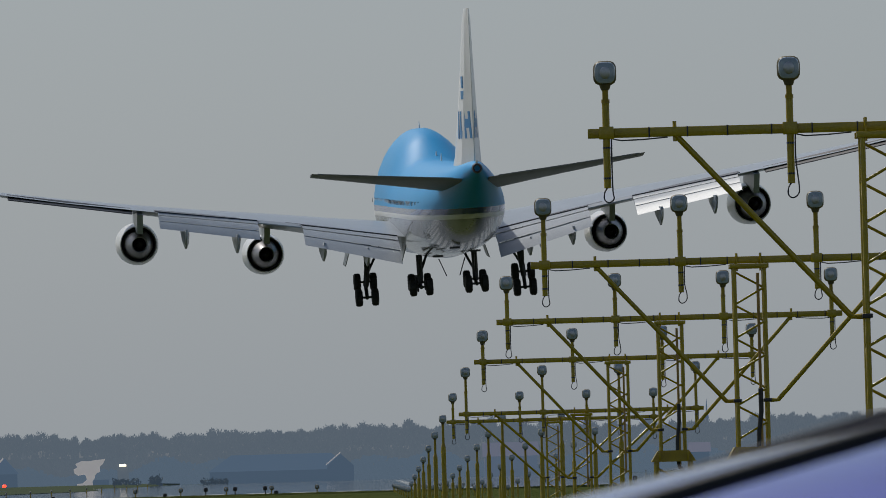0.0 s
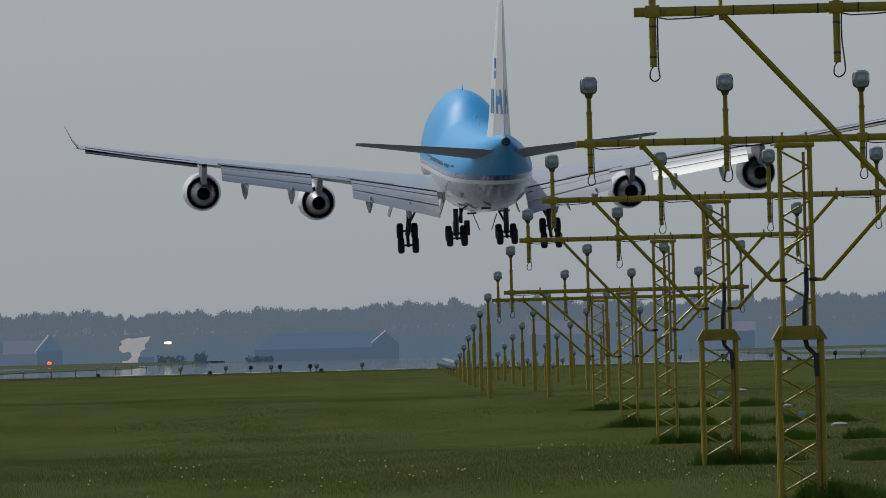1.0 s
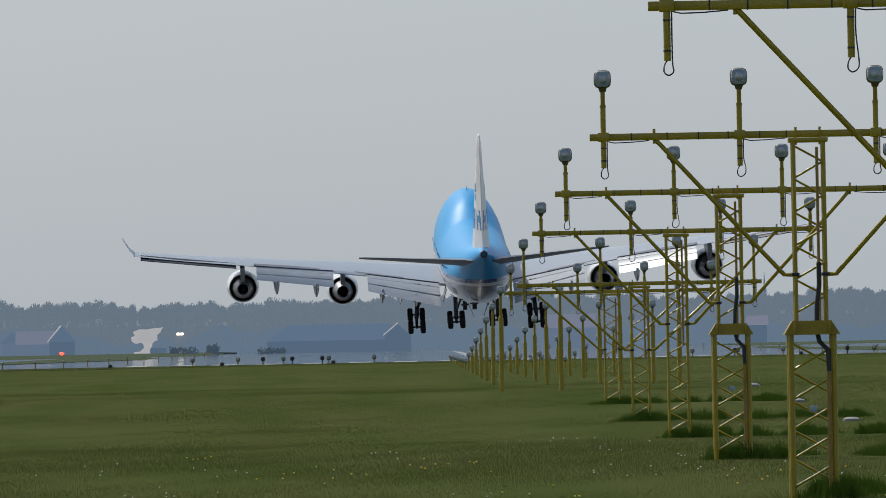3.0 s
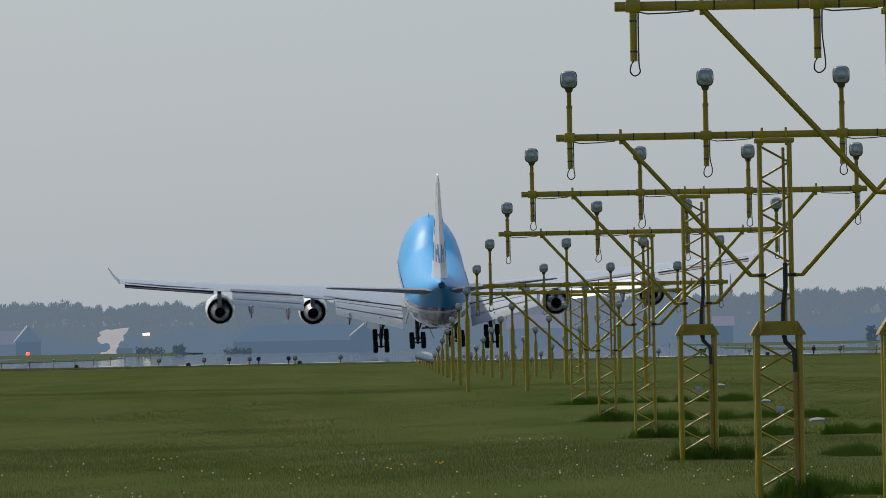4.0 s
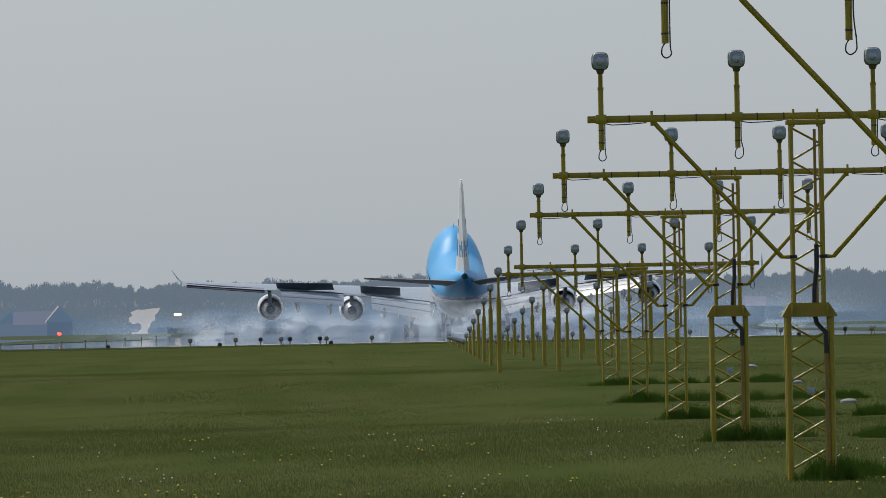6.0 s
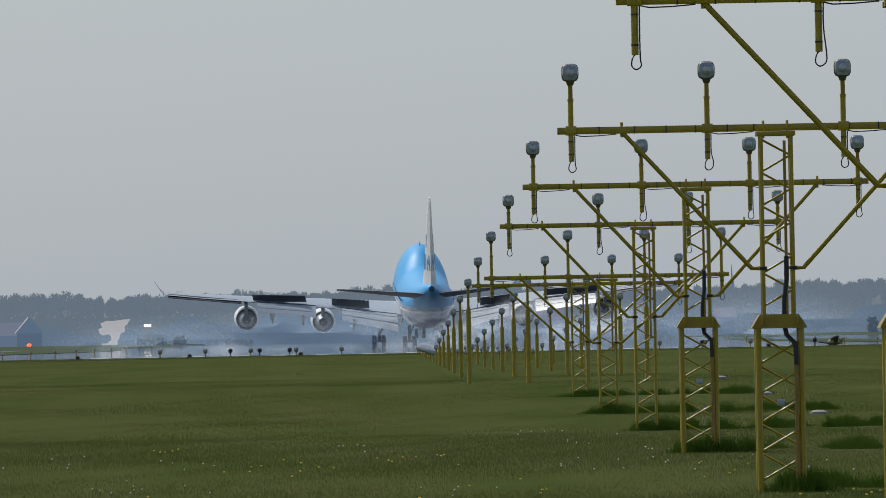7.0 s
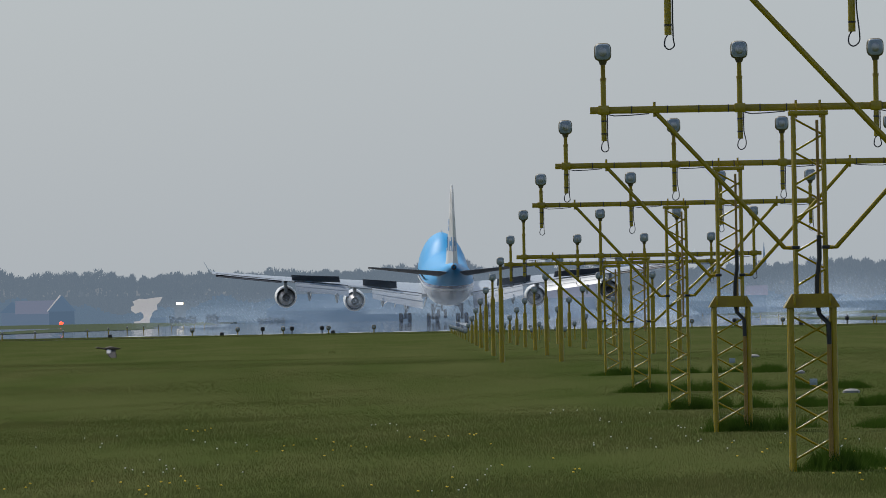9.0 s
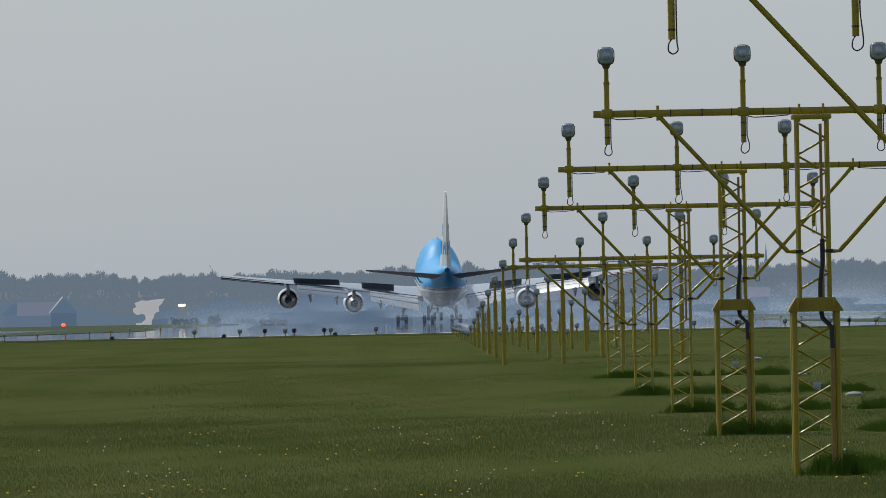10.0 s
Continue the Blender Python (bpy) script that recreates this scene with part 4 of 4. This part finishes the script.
def build_distance():
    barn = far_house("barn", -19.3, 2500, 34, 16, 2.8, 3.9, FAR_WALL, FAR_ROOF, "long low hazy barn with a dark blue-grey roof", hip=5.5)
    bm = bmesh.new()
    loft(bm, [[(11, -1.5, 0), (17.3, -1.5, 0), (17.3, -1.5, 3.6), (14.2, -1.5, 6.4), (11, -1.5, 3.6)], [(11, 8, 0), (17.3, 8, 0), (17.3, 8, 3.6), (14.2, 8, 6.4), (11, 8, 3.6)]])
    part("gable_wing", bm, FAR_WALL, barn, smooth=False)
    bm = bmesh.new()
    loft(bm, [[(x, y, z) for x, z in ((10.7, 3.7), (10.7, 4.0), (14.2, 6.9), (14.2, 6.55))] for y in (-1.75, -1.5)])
    part("bargeboard", bm, FAR_WHITE_GLOW, barn, "pale bargeboard on the gable", smooth=False)
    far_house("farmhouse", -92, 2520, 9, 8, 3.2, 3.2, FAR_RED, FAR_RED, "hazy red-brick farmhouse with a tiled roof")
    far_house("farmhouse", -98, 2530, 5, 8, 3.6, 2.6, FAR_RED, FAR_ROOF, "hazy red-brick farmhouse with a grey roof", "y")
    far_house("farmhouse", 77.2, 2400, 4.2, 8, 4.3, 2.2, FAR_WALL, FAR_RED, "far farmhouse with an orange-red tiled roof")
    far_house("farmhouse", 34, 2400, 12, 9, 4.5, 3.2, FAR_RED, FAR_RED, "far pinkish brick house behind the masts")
    # pale shed with a leaning roof; brightness emitted, heat shimmer modelled as ragged outline
    shed = thing("shed", pose(-60, 2300, FAR_Z), "white self-glowing shed, outline made ragged like heat shimmer", "shed")
    for name, outline, y0, y1 in (("roof", [(-3.0, 3.2), (-2.2, 2.6), (-1.0, 2.9), (-0.2, 2.3), (1.4, 2.5), (1.9, 3.1), (2.6, 3.3), (2.5, 4.4), (3.2, 5.0), (3.8, 6.1), (1.5, 5.9), (0.2, 5.7), (-1.2, 5.8), (-2.7, 5.2), (-2.3, 4.4), (-3.1, 4.0)], 0, 4),
                                  ("wall", [(-2.6, 0.2), (1.0, 0.1), (0.9, 1.2), (1.5, 2.2), (1.3, 2.7), (-0.5, 2.7), (-0.3, 1.7), (-1.2, 0.9), (-2.4, 0.8)], 0.3, 3)):
        bm = bmesh.new()
        loft(bm, [[(x, y, z) for x, z in outline] for y in (y0, y1)])
        part(name, bm, FAR_WHITE_GLOW, shed, smooth=False)
    bm = bmesh.new()
    box(bm, 1.1, 4.5, 0.5, 3, 0, 1.6)
    part("lean_to", bm, FAR_WALL, shed, smooth=False)
    # emissive pane stands for a distant glint; the wall behind it is added
    lit = thing("greenhouse_light", pose(-52.6, 2310, FAR_Z + 4.6), "small glowing pane standing for a warm glint in the haze", "light")
    bm = bmesh.new()
    box(bm, -0.8, 0.8, 0, 1, -0.28, 0.28, 0.2)
    part("pane", bm, GLINT_GLOW, lit)
    bm = bmesh.new()
    box(bm, -1.2, 1.2, 1.05, 4, -4.6, 0.3)
    part("wall", bm, WOODS, lit, smooth=False)
    # gabled house whose near verge is brightened by emission
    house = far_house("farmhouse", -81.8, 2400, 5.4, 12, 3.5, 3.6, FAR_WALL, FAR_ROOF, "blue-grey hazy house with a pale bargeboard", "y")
    bm = bmesh.new()
    loft(bm, [[(x, y, z) for x, z in ((-3.1, 3.4), (-3.1, 3.75), (-0.1, 7.35), (0.05, 7.0))] for y in (-0.7, -0.45)])
    part("bargeboard", bm, FAR_WHITE_GLOW, house, "pale bargeboard on the gable", smooth=False)
    # bushes on the far verge
    for x, d, w, h in ((-40.3, 2050, 2.0, 1.5), (-46, 2050, 5.0, 1.3), (-29, 2060, 5, 0.9), (97, 2100, 1.6, 3.0)):
        rng = np.random.default_rng(int(abs(x) * 10))
        out = []
        for k in range(160):
            c = np.array((x + rng.uniform(-w / 2, w / 2), d + rng.uniform(-1, 1), ground_z(d) + rng.uniform(0, h)))
            out.append(c + rng.normal(0, 0.35, (3, 3)))
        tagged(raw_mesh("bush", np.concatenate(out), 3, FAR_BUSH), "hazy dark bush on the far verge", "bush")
    # spire
    spire = thing("church_spire", pose(97, 2950, FAR_Z), "thin hazy church spire above the far trees", "church")
    bm = bmesh.new()
    lathe(bm, [(0, 0.5), (14.6, 0.45), (14.8, 0.65), (15.6, 0.5), (16.2, 0.28), (18.0, 0.2), (20.2, 0.04)], n=8, along="z")
    part("tower", bm, FAR_ROOF, spire)
    # red stop lights beside the taxiway
    for x, d in ((-95.1, 2290), (-78, 2290)):
        ob = thing("red_light", pose(x, d, 2.5), "small bright red warning light on a low post", "warning light", "red lights")
        bm = bmesh.new()
        tube(bm, (0, 0, 0), (0, 0, 0.3), 0.08, n=8)
        part("post", bm, BLACK_RUBBER, ob)
        bm = bmesh.new()
        bmesh.ops.create_uvsphere(bm, u_segments=12, v_segments=8, radius=0.36)
        bmesh.ops.scale(bm, vec=(1.3, 1, 0.9), verts=bm.verts)
        bmesh.ops.translate(bm, vec=(0, 0, 0.45), verts=bm.verts)
        part("lamp", bm, RED_LIGHT, ob)


build_distance()


# ---- grass, flowers ----
def build_grass():
    rng = np.random.default_rng(3)

    def blades(n, y0, y1, hmin, hmax, wid, power=1.0, mask=None):
        y = y0 + (y1 - y0) * rng.uniform(0, 1, n) ** power
        half = y * 0.046 + 1.0
        x = (rng.uniform(-1, 1, n)) * half + y * 0.001
        if mask is not None:
            keep = mask(x, y)
            x, y = x[keep], y[keep]
        m = len(x)
        z = np.interp(y, [p[0] for p in PROFILE], [p[1] for p in PROFILE])
        patch = 0.85 + 0.15 * np.sin(x * 0.9 + y * 0.13) * np.sin(y * 0.21 + 1.3) + 0.12 * np.sin(x * 2.3 - y * 0.5)
        h = rng.uniform(hmin, hmax, m) * patch
        lean = rng.normal(0, 0.35, m) * h
        a = rng.uniform(-0.6, 0.6, m)
        w = wid * rng.uniform(0.6, 1.4, m)
        p0 = np.stack([x - w * np.cos(a), y - w * np.sin(a), z - 0.03], 1)
        p1 = np.stack([x + w * np.cos(a), y + w * np.sin(a), z - 0.03], 1)
        p2 = np.stack([x + lean, y + rng.normal(0, 0.2, m) * h, z + h], 1)
        return np.stack([p0, p1, p2], 1).reshape(-1, 3)

    g = np.concatenate([blades(300000, 88, 175, 0.014, 0.042, 0.006), blades(170000, 175, 300, 0.014, 0.036, 0.009), blades(70000, 300, 700, 0.015, 0.03, 0.02), blades(40000, 700, 738, 0.03, 0.07, 0.02)])
    tagged(raw_mesh("grass", g, 3, GRASS), "short uneven green and straw-tinged airfield grass", "grass", kind="stuff")

    t = []
    for d, *_ in MASTS:
        for k in range(30):
            n = int(rng.uniform(150, 420))
            foot = k < 8
            cx = LINE_X + MAST_SHIFT + (rng.normal(0.12, 0.2) if foot else rng.uniform(0.1, 4.4))
            cy = d + (rng.uniform(-0.4, 0.5) if foot else rng.uniform(0.2, 3.2))
            r = rng.uniform(0.06, 0.2)
            x, y = rng.normal(cx, r, n), rng.normal(cy, r, n)
            h = rng.uniform(0.12, 1, n) ** 1.3 * rng.uniform(0.08, 0.34 if foot else 0.26) * np.exp(-((x - cx) / r) ** 2 * 0.4) + 0.04
            lean = rng.normal(0, 0.4, n) * h
            w = 0.006 * rng.uniform(0.6, 1.6, n)
            z = np.interp(y, [p[0] for p in PROFILE], [p[1] for p in PROFILE])
            t.append(np.stack([np.stack([x - w, y, z - 0.03], 1), np.stack([x + w, y, z - 0.03], 1), np.stack([x + lean, y + lean * 0.3, z + h], 1)], 1).reshape(-1, 3))
    tagged(raw_mesh("tall_grass", np.concatenate(t), 3, TALL_GRASS), "taller dark green grass and weeds round the mast feet", "grass", kind="stuff")


build_grass()


def flower_mesh(kind):
    bm = bmesh.new()
    tube(bm, (0, 0, 0), (0.005, 0, 0.055), 0.003, n=4)
    for f in bm.faces:
        f.material_index = 1
    nf = len(bm.faces)
    r = bmesh.ops.create_uvsphere(bm, u_segments=8, v_segments=5, radius=0.016 if kind else 0.011)
    bmesh.ops.scale(bm, vec=(1, 1, 0.55 if kind else 0.8), verts=r["verts"])
    bmesh.ops.translate(bm, vec=(0.005, 0, 0.060), verts=r["verts"])
    return bm


def build_flowers():
    rng = random.Random(8)
    for kind, name, mat, label in ((1, "dandelion", DANDELION, "small yellow dandelion in the grass"), (0, "daisy", DAISY, "small white daisy in the grass")):
        first = None
        for k in range(70):
            if k % 5 == 0:
                patch = 106 + 70 * rng.random() ** 1.8
                side = patch * 0.004 + (rng.random() * 2 - 1) * patch * 0.041
            y, x = patch + rng.gauss(0, 3.0), side + rng.gauss(0, 0.35)
            at = pose(x, y, ground_z(y) - 0.01, rng.uniform(-12, 12), rng.uniform(-12, 12), rng.uniform(0, 360))
            if first is None:
                first = part(name, flower_mesh(kind), [mat, STEM])
                tagged(first, label, "flower", name + "s in the grass")
                first.matrix_basis = at
            else:
                copy_thing(first, at)


build_flowers()


def build_covers():
    for x, y in ((8.48, 268), (8.37, 233.5), (8.1, 198)):
        bm = bmesh.new()
        lathe(bm, [(-0.05, 0.17), (0.02, 0.16), (0.05, 0.10), (0.06, 0.03)], n=16, along="z")
        ob = part("cable_pit_cover", bm, CONCRETE)
        ob.matrix_basis = pose(x, y, ground_z(y) + 0.02)
        tagged(ob, "pale domed concrete cable pit cover in grass", "pit cover", "cable pit covers")


build_covers()


# ---- the car that drives off close by ----
def build_car():
    car = thing("car", pose(0, 0, 0), "dark blue estate car driving past on the road", "car")
    prof = [(-2.25, 0.55, 0.95), (-2.2, 0.35, 1.05), (-1.9, 0.3, 1.58), (-1.68, 0.3, 1.675), (-1.4, 0.3, 1.735), (-0.9, 0.3, 1.765), (0.1, 0.3, 1.75), (0.5, 0.3, 1.64), (1.25, 0.3, 1.12), (2.1, 0.32, 1.0), (2.3, 0.45, 0.8)]
    bm = bmesh.new()
    rows = []
    for x, zb, zt in prof:
        r = []
        for i in range(20):
            a = 2 * math.pi * (i + .5) / 20
            cx, cz = math.cos(a), math.sin(a)
            k = 0.55
            yy = 0.92 * math.copysign(abs(cx) ** k, cx)
            zm, hh = (zb + zt) / 2, (zt - zb) / 2
            zz = zm + hh * math.copysign(abs(cz) ** k, cz)
            if zz > 1.05:
                yy *= 1 - 0.35 * (zz - 1.05)
            r.append((x, yy, zz))
        rows.append(r)
    loft(bm, rows)
    part("body", bm, CAR_PAINT, car)
    for s in (-1, 1):
        bm = bmesh.new()
        loft(bm, [[(x, s * (0.92 * (1 - .35 * (z - 1.05)) + 0.012), z) for x, z in ((-1.9, 1.15), (0.95, 1.15), (0.25, 1.58), (-1.65, 1.58))], [(x, s * (0.92 * (1 - .35 * (z - 1.05)) - 0.03), z) for x, z in ((-1.9, 1.15), (0.95, 1.15), (0.25, 1.58), (-1.65, 1.58))]])
        part("side_window", bm, CAR_GLASS, car, smooth=False)
        bm = bmesh.new()
        wire(bm, [(-1.72, s * 0.62, 1.645), (-1.4, s * 0.62, 1.731), (-0.9, s * 0.62, 1.760), (0.1, s * 0.62, 1.747)], 0.008, 8)
        part("roof_rail", bm, BLACK_RUBBER, car, "slim black roof rail")
        for x in (-1.35, 1.4):
            bm = bmesh.new()
            lathe(bm, [(-0.1, 0.2), (-0.1, 0.31), (0.1, 0.31), (0.1, 0.2)], axis_at=(x, s * 0.82, 0.32), n=24)
            wheel = part("wheel", bm, TYRE, car)
            bm = bmesh.new()
            lathe(bm, [(-0.105, 0.03), (-0.105, 0.2), (0.105, 0.2), (0.105, 0.03)], axis_at=(x, s * 0.82, 0.32), n=16)
            part("rim", bm, GALV, wheel)
    for s in (-1, 1):
        bm = bmesh.new()
        box(bm, -2.27, -2.18, s * 0.72 - 0.12, s * 0.72 + 0.12, 0.8, 1.02, 0.02)
        part("tail_lamp", bm, FAR_RED, car)
    return car


CAR = build_car()
bm = bmesh.new()
box(bm, -300, 300, 5.2, 11.5, -0.2, 0.012, 0.005)
tagged(part("road", bm, ASPHALT, smooth=False), "narrow asphalt road beside the airfield", "road", kind="structure")


# ---- the goose ----
def build_bird():
    bird = thing("bird", pose(60, 400, 1), "black and white goose flying low over the grass", "bird", "birds")
    bm = bmesh.new()
    lathe(bm, [(0.20, 0.02), (0.16, 0.05), (0.05, 0.075), (-0.09, 0.068), (-0.2, 0.03), (-0.29, 0.022)], n=12)
    part("body", bm, BIRD_BROWN, bird)
    bm = bmesh.new()
    wire(bm, curve_through([(0, 0.18, 0), (0, 0.28, 0.015), (0, 0.36, 0.03)], 3), 0.022, 8)
    neck = part("neck", bm, BIRD_BROWN, bird)
    bm = bmesh.new()
    lathe(bm, [(0.50, 0.004), (0.455, 0.012), (0.44, 0.028), (0.40, 0.035), (0.35, 0.024)], axis_at=(0, 0, 0.035), n=10)
    part("head", bm, BIRD_BROWN, neck)
    ws = []
    for s in (-1, 1):
        bm = bmesh.new()
        loft(bm, [[(s * x, y0, 0.012), (s * x, y1, 0.004), (s * x, y1, -0.004), (s * x, y0, -0.012)] for x, y0, y1 in ((0.02, 0.10, -0.13), (0.2, 0.14, -0.15), (0.42, 0.06, -0.16), (0.6, -0.08, -0.16))])
        wing = part("wing", bm, BIRD_BLACK, bird, "broad black wing with a white patch")
        bm = bmesh.new()
        loft(bm, [[(s * x, y0, 0.018), (s * x, y1, 0.018), (s * x, y1, -0.018), (s * x, y0, -0.018)] for x, y0, y1 in ((0.06, 0.11, 0.0), (0.2, 0.142, 0.0), (0.28, 0.11, 0.02))])
        part("wing_patch", bm, BIRD_WHITE, wing, "white forewing patch")
        ws.append((wing, s))
    return bird, ws


BIRD, BIRD_WINGS = build_bird()


# ---- tyre smoke: puffs thrown up at touchdown, then drifting ----
def puff(seed, size, mat, name, label):
    """One billow: a lumpy closed cloud of metres size."""
    bm = bmesh.new()
    bmesh.ops.create_icosphere(bm, subdivisions=4, radius=1)
    for v in bm.verts:
        n = v.co.normalized()
        k = 1 + 0.18 * noise.noise(n * 1.6 + Vector((seed, 0, 0))) + 0.10 * noise.noise(n * 4 + Vector((0, seed, 0))) + 0.07 * noise.noise(n * 9)
        v.co = Vector((n.x * k * size[0], n.y * k * size[1], (n.z * k + 0.7) * size[2]))
    far = [f for f in bm.faces if f.calc_center_median().y < 0]
    bmesh.ops.delete(bm, geom=far, context="FACES")
    ob = part(name, bm, mat)
    return tagged(ob, label, "smoke", "tyre smoke")


# dense puffs at the wheels, softer billows behind the tail, and wide thin drifts
PUFFS = [(puff(20 + k * 3, (2.1 + 0.4 * (k % 3), 1.5, 1.8 + 0.4 * (k % 2)), SMOKE, "smoke_puff", "white puff of tyre smoke above the runway"), k) for k in range(10)]
BILLOWS = [(puff(80 + k * 3, (3.4 + 0.6 * (k % 3), 2.4, 2.7 + 0.5 * (k % 2)), SOFT_SMOKE, "smoke_billow", "soft pale billow of tyre smoke"), k) for k in range(12)]
VEILS = [(puff(50 + k * 5, (17.0, 9, 4.6 + 0.7 * (k % 3)), THIN_SMOKE, "smoke_drift", "thin bluish drift of tyre smoke over the runway"), k) for k in range(6)]


def motions():
    z0 = EYE[2]
    # seconds, x, y, height, pitch, bank, heading
    rows = [(0, 6.18, 727.6, 13.32, 2.07, -2.32, 3.54), (0.5, 5.99, 766.7, 11.39, 2.42, -1.42, 3.37), (1.0, 5.80, 805.9, 9.19, 2.88, -0.78, 3.01),
            (1.5, 5.63, 844.9, 7.39, 3.40, -0.80, 2.53), (2.0, 5.41, 884.1, 5.64, 3.92, -0.79, 1.98), (2.5, 5.31, 923.2, 4.18, 4.01, -1.33, 1.52),
            (3.0, 5.28, 962.1, 2.81, 4.28, -1.68, 1.10), (4.5, 4.97, 1074.5, 0.54, 5.13, -1.29, 0.78), (5.0, 5.01, 1111.0, 0.16, 4.67, -1.7, 0.73),
            (6.5, 4.69, 1217.7, -0.05, 3.38, -0.9, 1.04), (7.0, 4.56, 1252.1, -0.02, 3.3, -0.60, 1.22), (7.5, 4.44, 1286.3, 0.06, 3.10, -0.30, 1.42),
            (8.0, 4.29, 1320.2, 0.08, 2.85, -0.4, 1.54), (8.5, 4.02, 1353.9, 0.09, 2.66, -0.4, 1.51), (9.0, 3.67, 1387.5, 0.15, 2.48, -0.4, 1.46),
            (9.5, 3.26, 1421.0, 0.2, 2.5, -0.36, 1.39), (10.0, 2.86, 1454.6, 0.22, 2.23, -0.36, 1.25)]
    walk(AIRLINER, [(t, pose(x, y, z + z0, p, b, h)) for t, x, y, z, p, b, h in rows])
    # wings bend up in flight and settle on the ground
    flex = [(0, 1.0), (3.0, 0.6), (4.5, 0.0), (5.2, -0.5), (6.5, -1.1), (10, -1.0)]
    for wing, s in WINGS:
        root = Vector((s * 3.0, 0, 3.8))
        walk(wing, [(t, Matrix.Translation(root) @ pose(0, 0, 0, 0, -s * a, 0) @ Matrix.Translation(-root)) for t, a in flex])
    for sp, hinge, sweep, s in SPOILERS:
        turn = Matrix.Rotation(radians(sweep), 4, "Z")
        walk(sp, [(t, Matrix.Translation(hinge) @ turn @ pose(0, 0, 0, a) @ turn.inverted()) for t, a in ((0, 0), (4.6, 0), (5.3, -40), (6.0, -48), (10, -48))])
    for bog, x, y, tilt, lift in BOGIES:
        walk(bog, [(t, pose(x, y, z + lift * k, tilt * k)) for t, k, z in ((0, 1, -0.12), (4.2, 1, -0.12), (4.7, 0.15, -0.1), (5.2, 0, 0.25), (6.2, 0, 0.45), (10, 0, 0.5))])
    # the car leaves to the right
    walk(CAR, [(t, pose(1.85 + 9.0 * t, 8.4, 0.012)) for t in (0, 0.5, 10)])
    walk(BIRD, [(t, pose(x, 330, z, 0, 0, 90)) for t, x, z in ((0, 98, 2.4), (5, 38, 2.0), (7.0, 14, 1.5), (7.3, 10.5, 1.47), (8.0, 1.76, 1.36), (8.3, -1.5, 1.2), (8.5, -3.7, 1.08), (9.0, -9.7, 1.08), (9.3, -13.2, 1.15), (10, -21.5, 1.3))])
    for w, s in BIRD_WINGS:
        walk(w, [(k / 8, pose(0, 0, 0, 0, s * 35 * math.sin(k * 2.2), 0)) for k in range(81)])
    # smoke rises where the wheels touch, is left behind and drifts
    # puffs start at the left and middle wheels, spread along the runway and are blown away
    for ob, k in PUFFS:
        u = k / 9
        x0 = (-0.6 + 0.45 * k) if k < 5 else (2.4 + 0.4 * (k - 5))
        x1, x2 = -7.0 + 11.2 * u, -15.5 + 17.0 * u
        up = (0.9, 0.1, 0.5, 0.0, 0.3)[k % 5]
        y0, t0 = 1044 + 3 * (k % 4), 4.24 + 0.04 * (k % 4)
        walk(ob, [(0, pose(x0, y0, -9)), (t0, pose(x0, y0, -3)), (t0 + 0.14, pose(x0, y0 + 3, 0.6)), (4.6, pose(x1, y0 + 6, 0.35 + up)), (5.0, pose(x2, y0 + 12, -1.5 + 1.9 * up)),
                  (5.6, pose(x2 * 1.5 - 4, y0 + 18, -2.0 + up)), (6.5, pose(x2 * 2.2 - 10, y0 + 24, -2.8 + up)), (7.5, pose(x2 * 3 - 14, y0 + 28, -4)), (10, pose(x2 * 4 - 16, y0 + 34, -6))])
    for ob, k in BILLOWS:
        left = k % 2
        u = (k // 2) / 5
        x0 = 1.0 - 6.0 * u if left else 3.5 + 6.0 * u
        x1 = 0.5 - 14.0 * u if left else 3.0 + 7.5 * u
        x2 = 1.0 - 26.0 * u if left else 5.0 + 17.0 * u
        up = (0.2, 1.1, 0.5)[k % 3] * (0.7 if left else 3.0 - 2.0 * abs(u - 0.4))
        y0 = 1052 + 3 * (k % 4)
        walk(ob, [(0, pose(x0, y0, -14)), (4.5, pose(x0, y0, -6.5)), (4.72, pose(x0, y0 + 4, -1.5)), (5.0, pose(x1, y0 + 10, 0.5 + up)), (5.5, pose((x1 + x2) / 2, y0 + 16, 0.6 + up)),
                  (6.5, pose(x2, y0 + 22, (-1.4 if left else 0.4) + up)), (8, pose(x2 * 1.5 + 2, y0 + 28, (-3.4 if left else -0.8) + 0.6 * up)), (10, pose(x2 * 2.1 + 5, y0 + 34, -5.5 if left else -2.2))])
    for ob, k in VEILS:
        x = -30 + 13.0 * k
        walk(ob, [(0, pose(x, 1120, -22)), (4.5, pose(x, 1120, -16)), (5.6, pose(x + 3, 1125, -3)), (6.5, pose(x + 5, 1130, -0.6)), (8, pose(x + 8, 1135, -0.8)), (10, pose(x + 12, 1140, -1.2))])


motions()
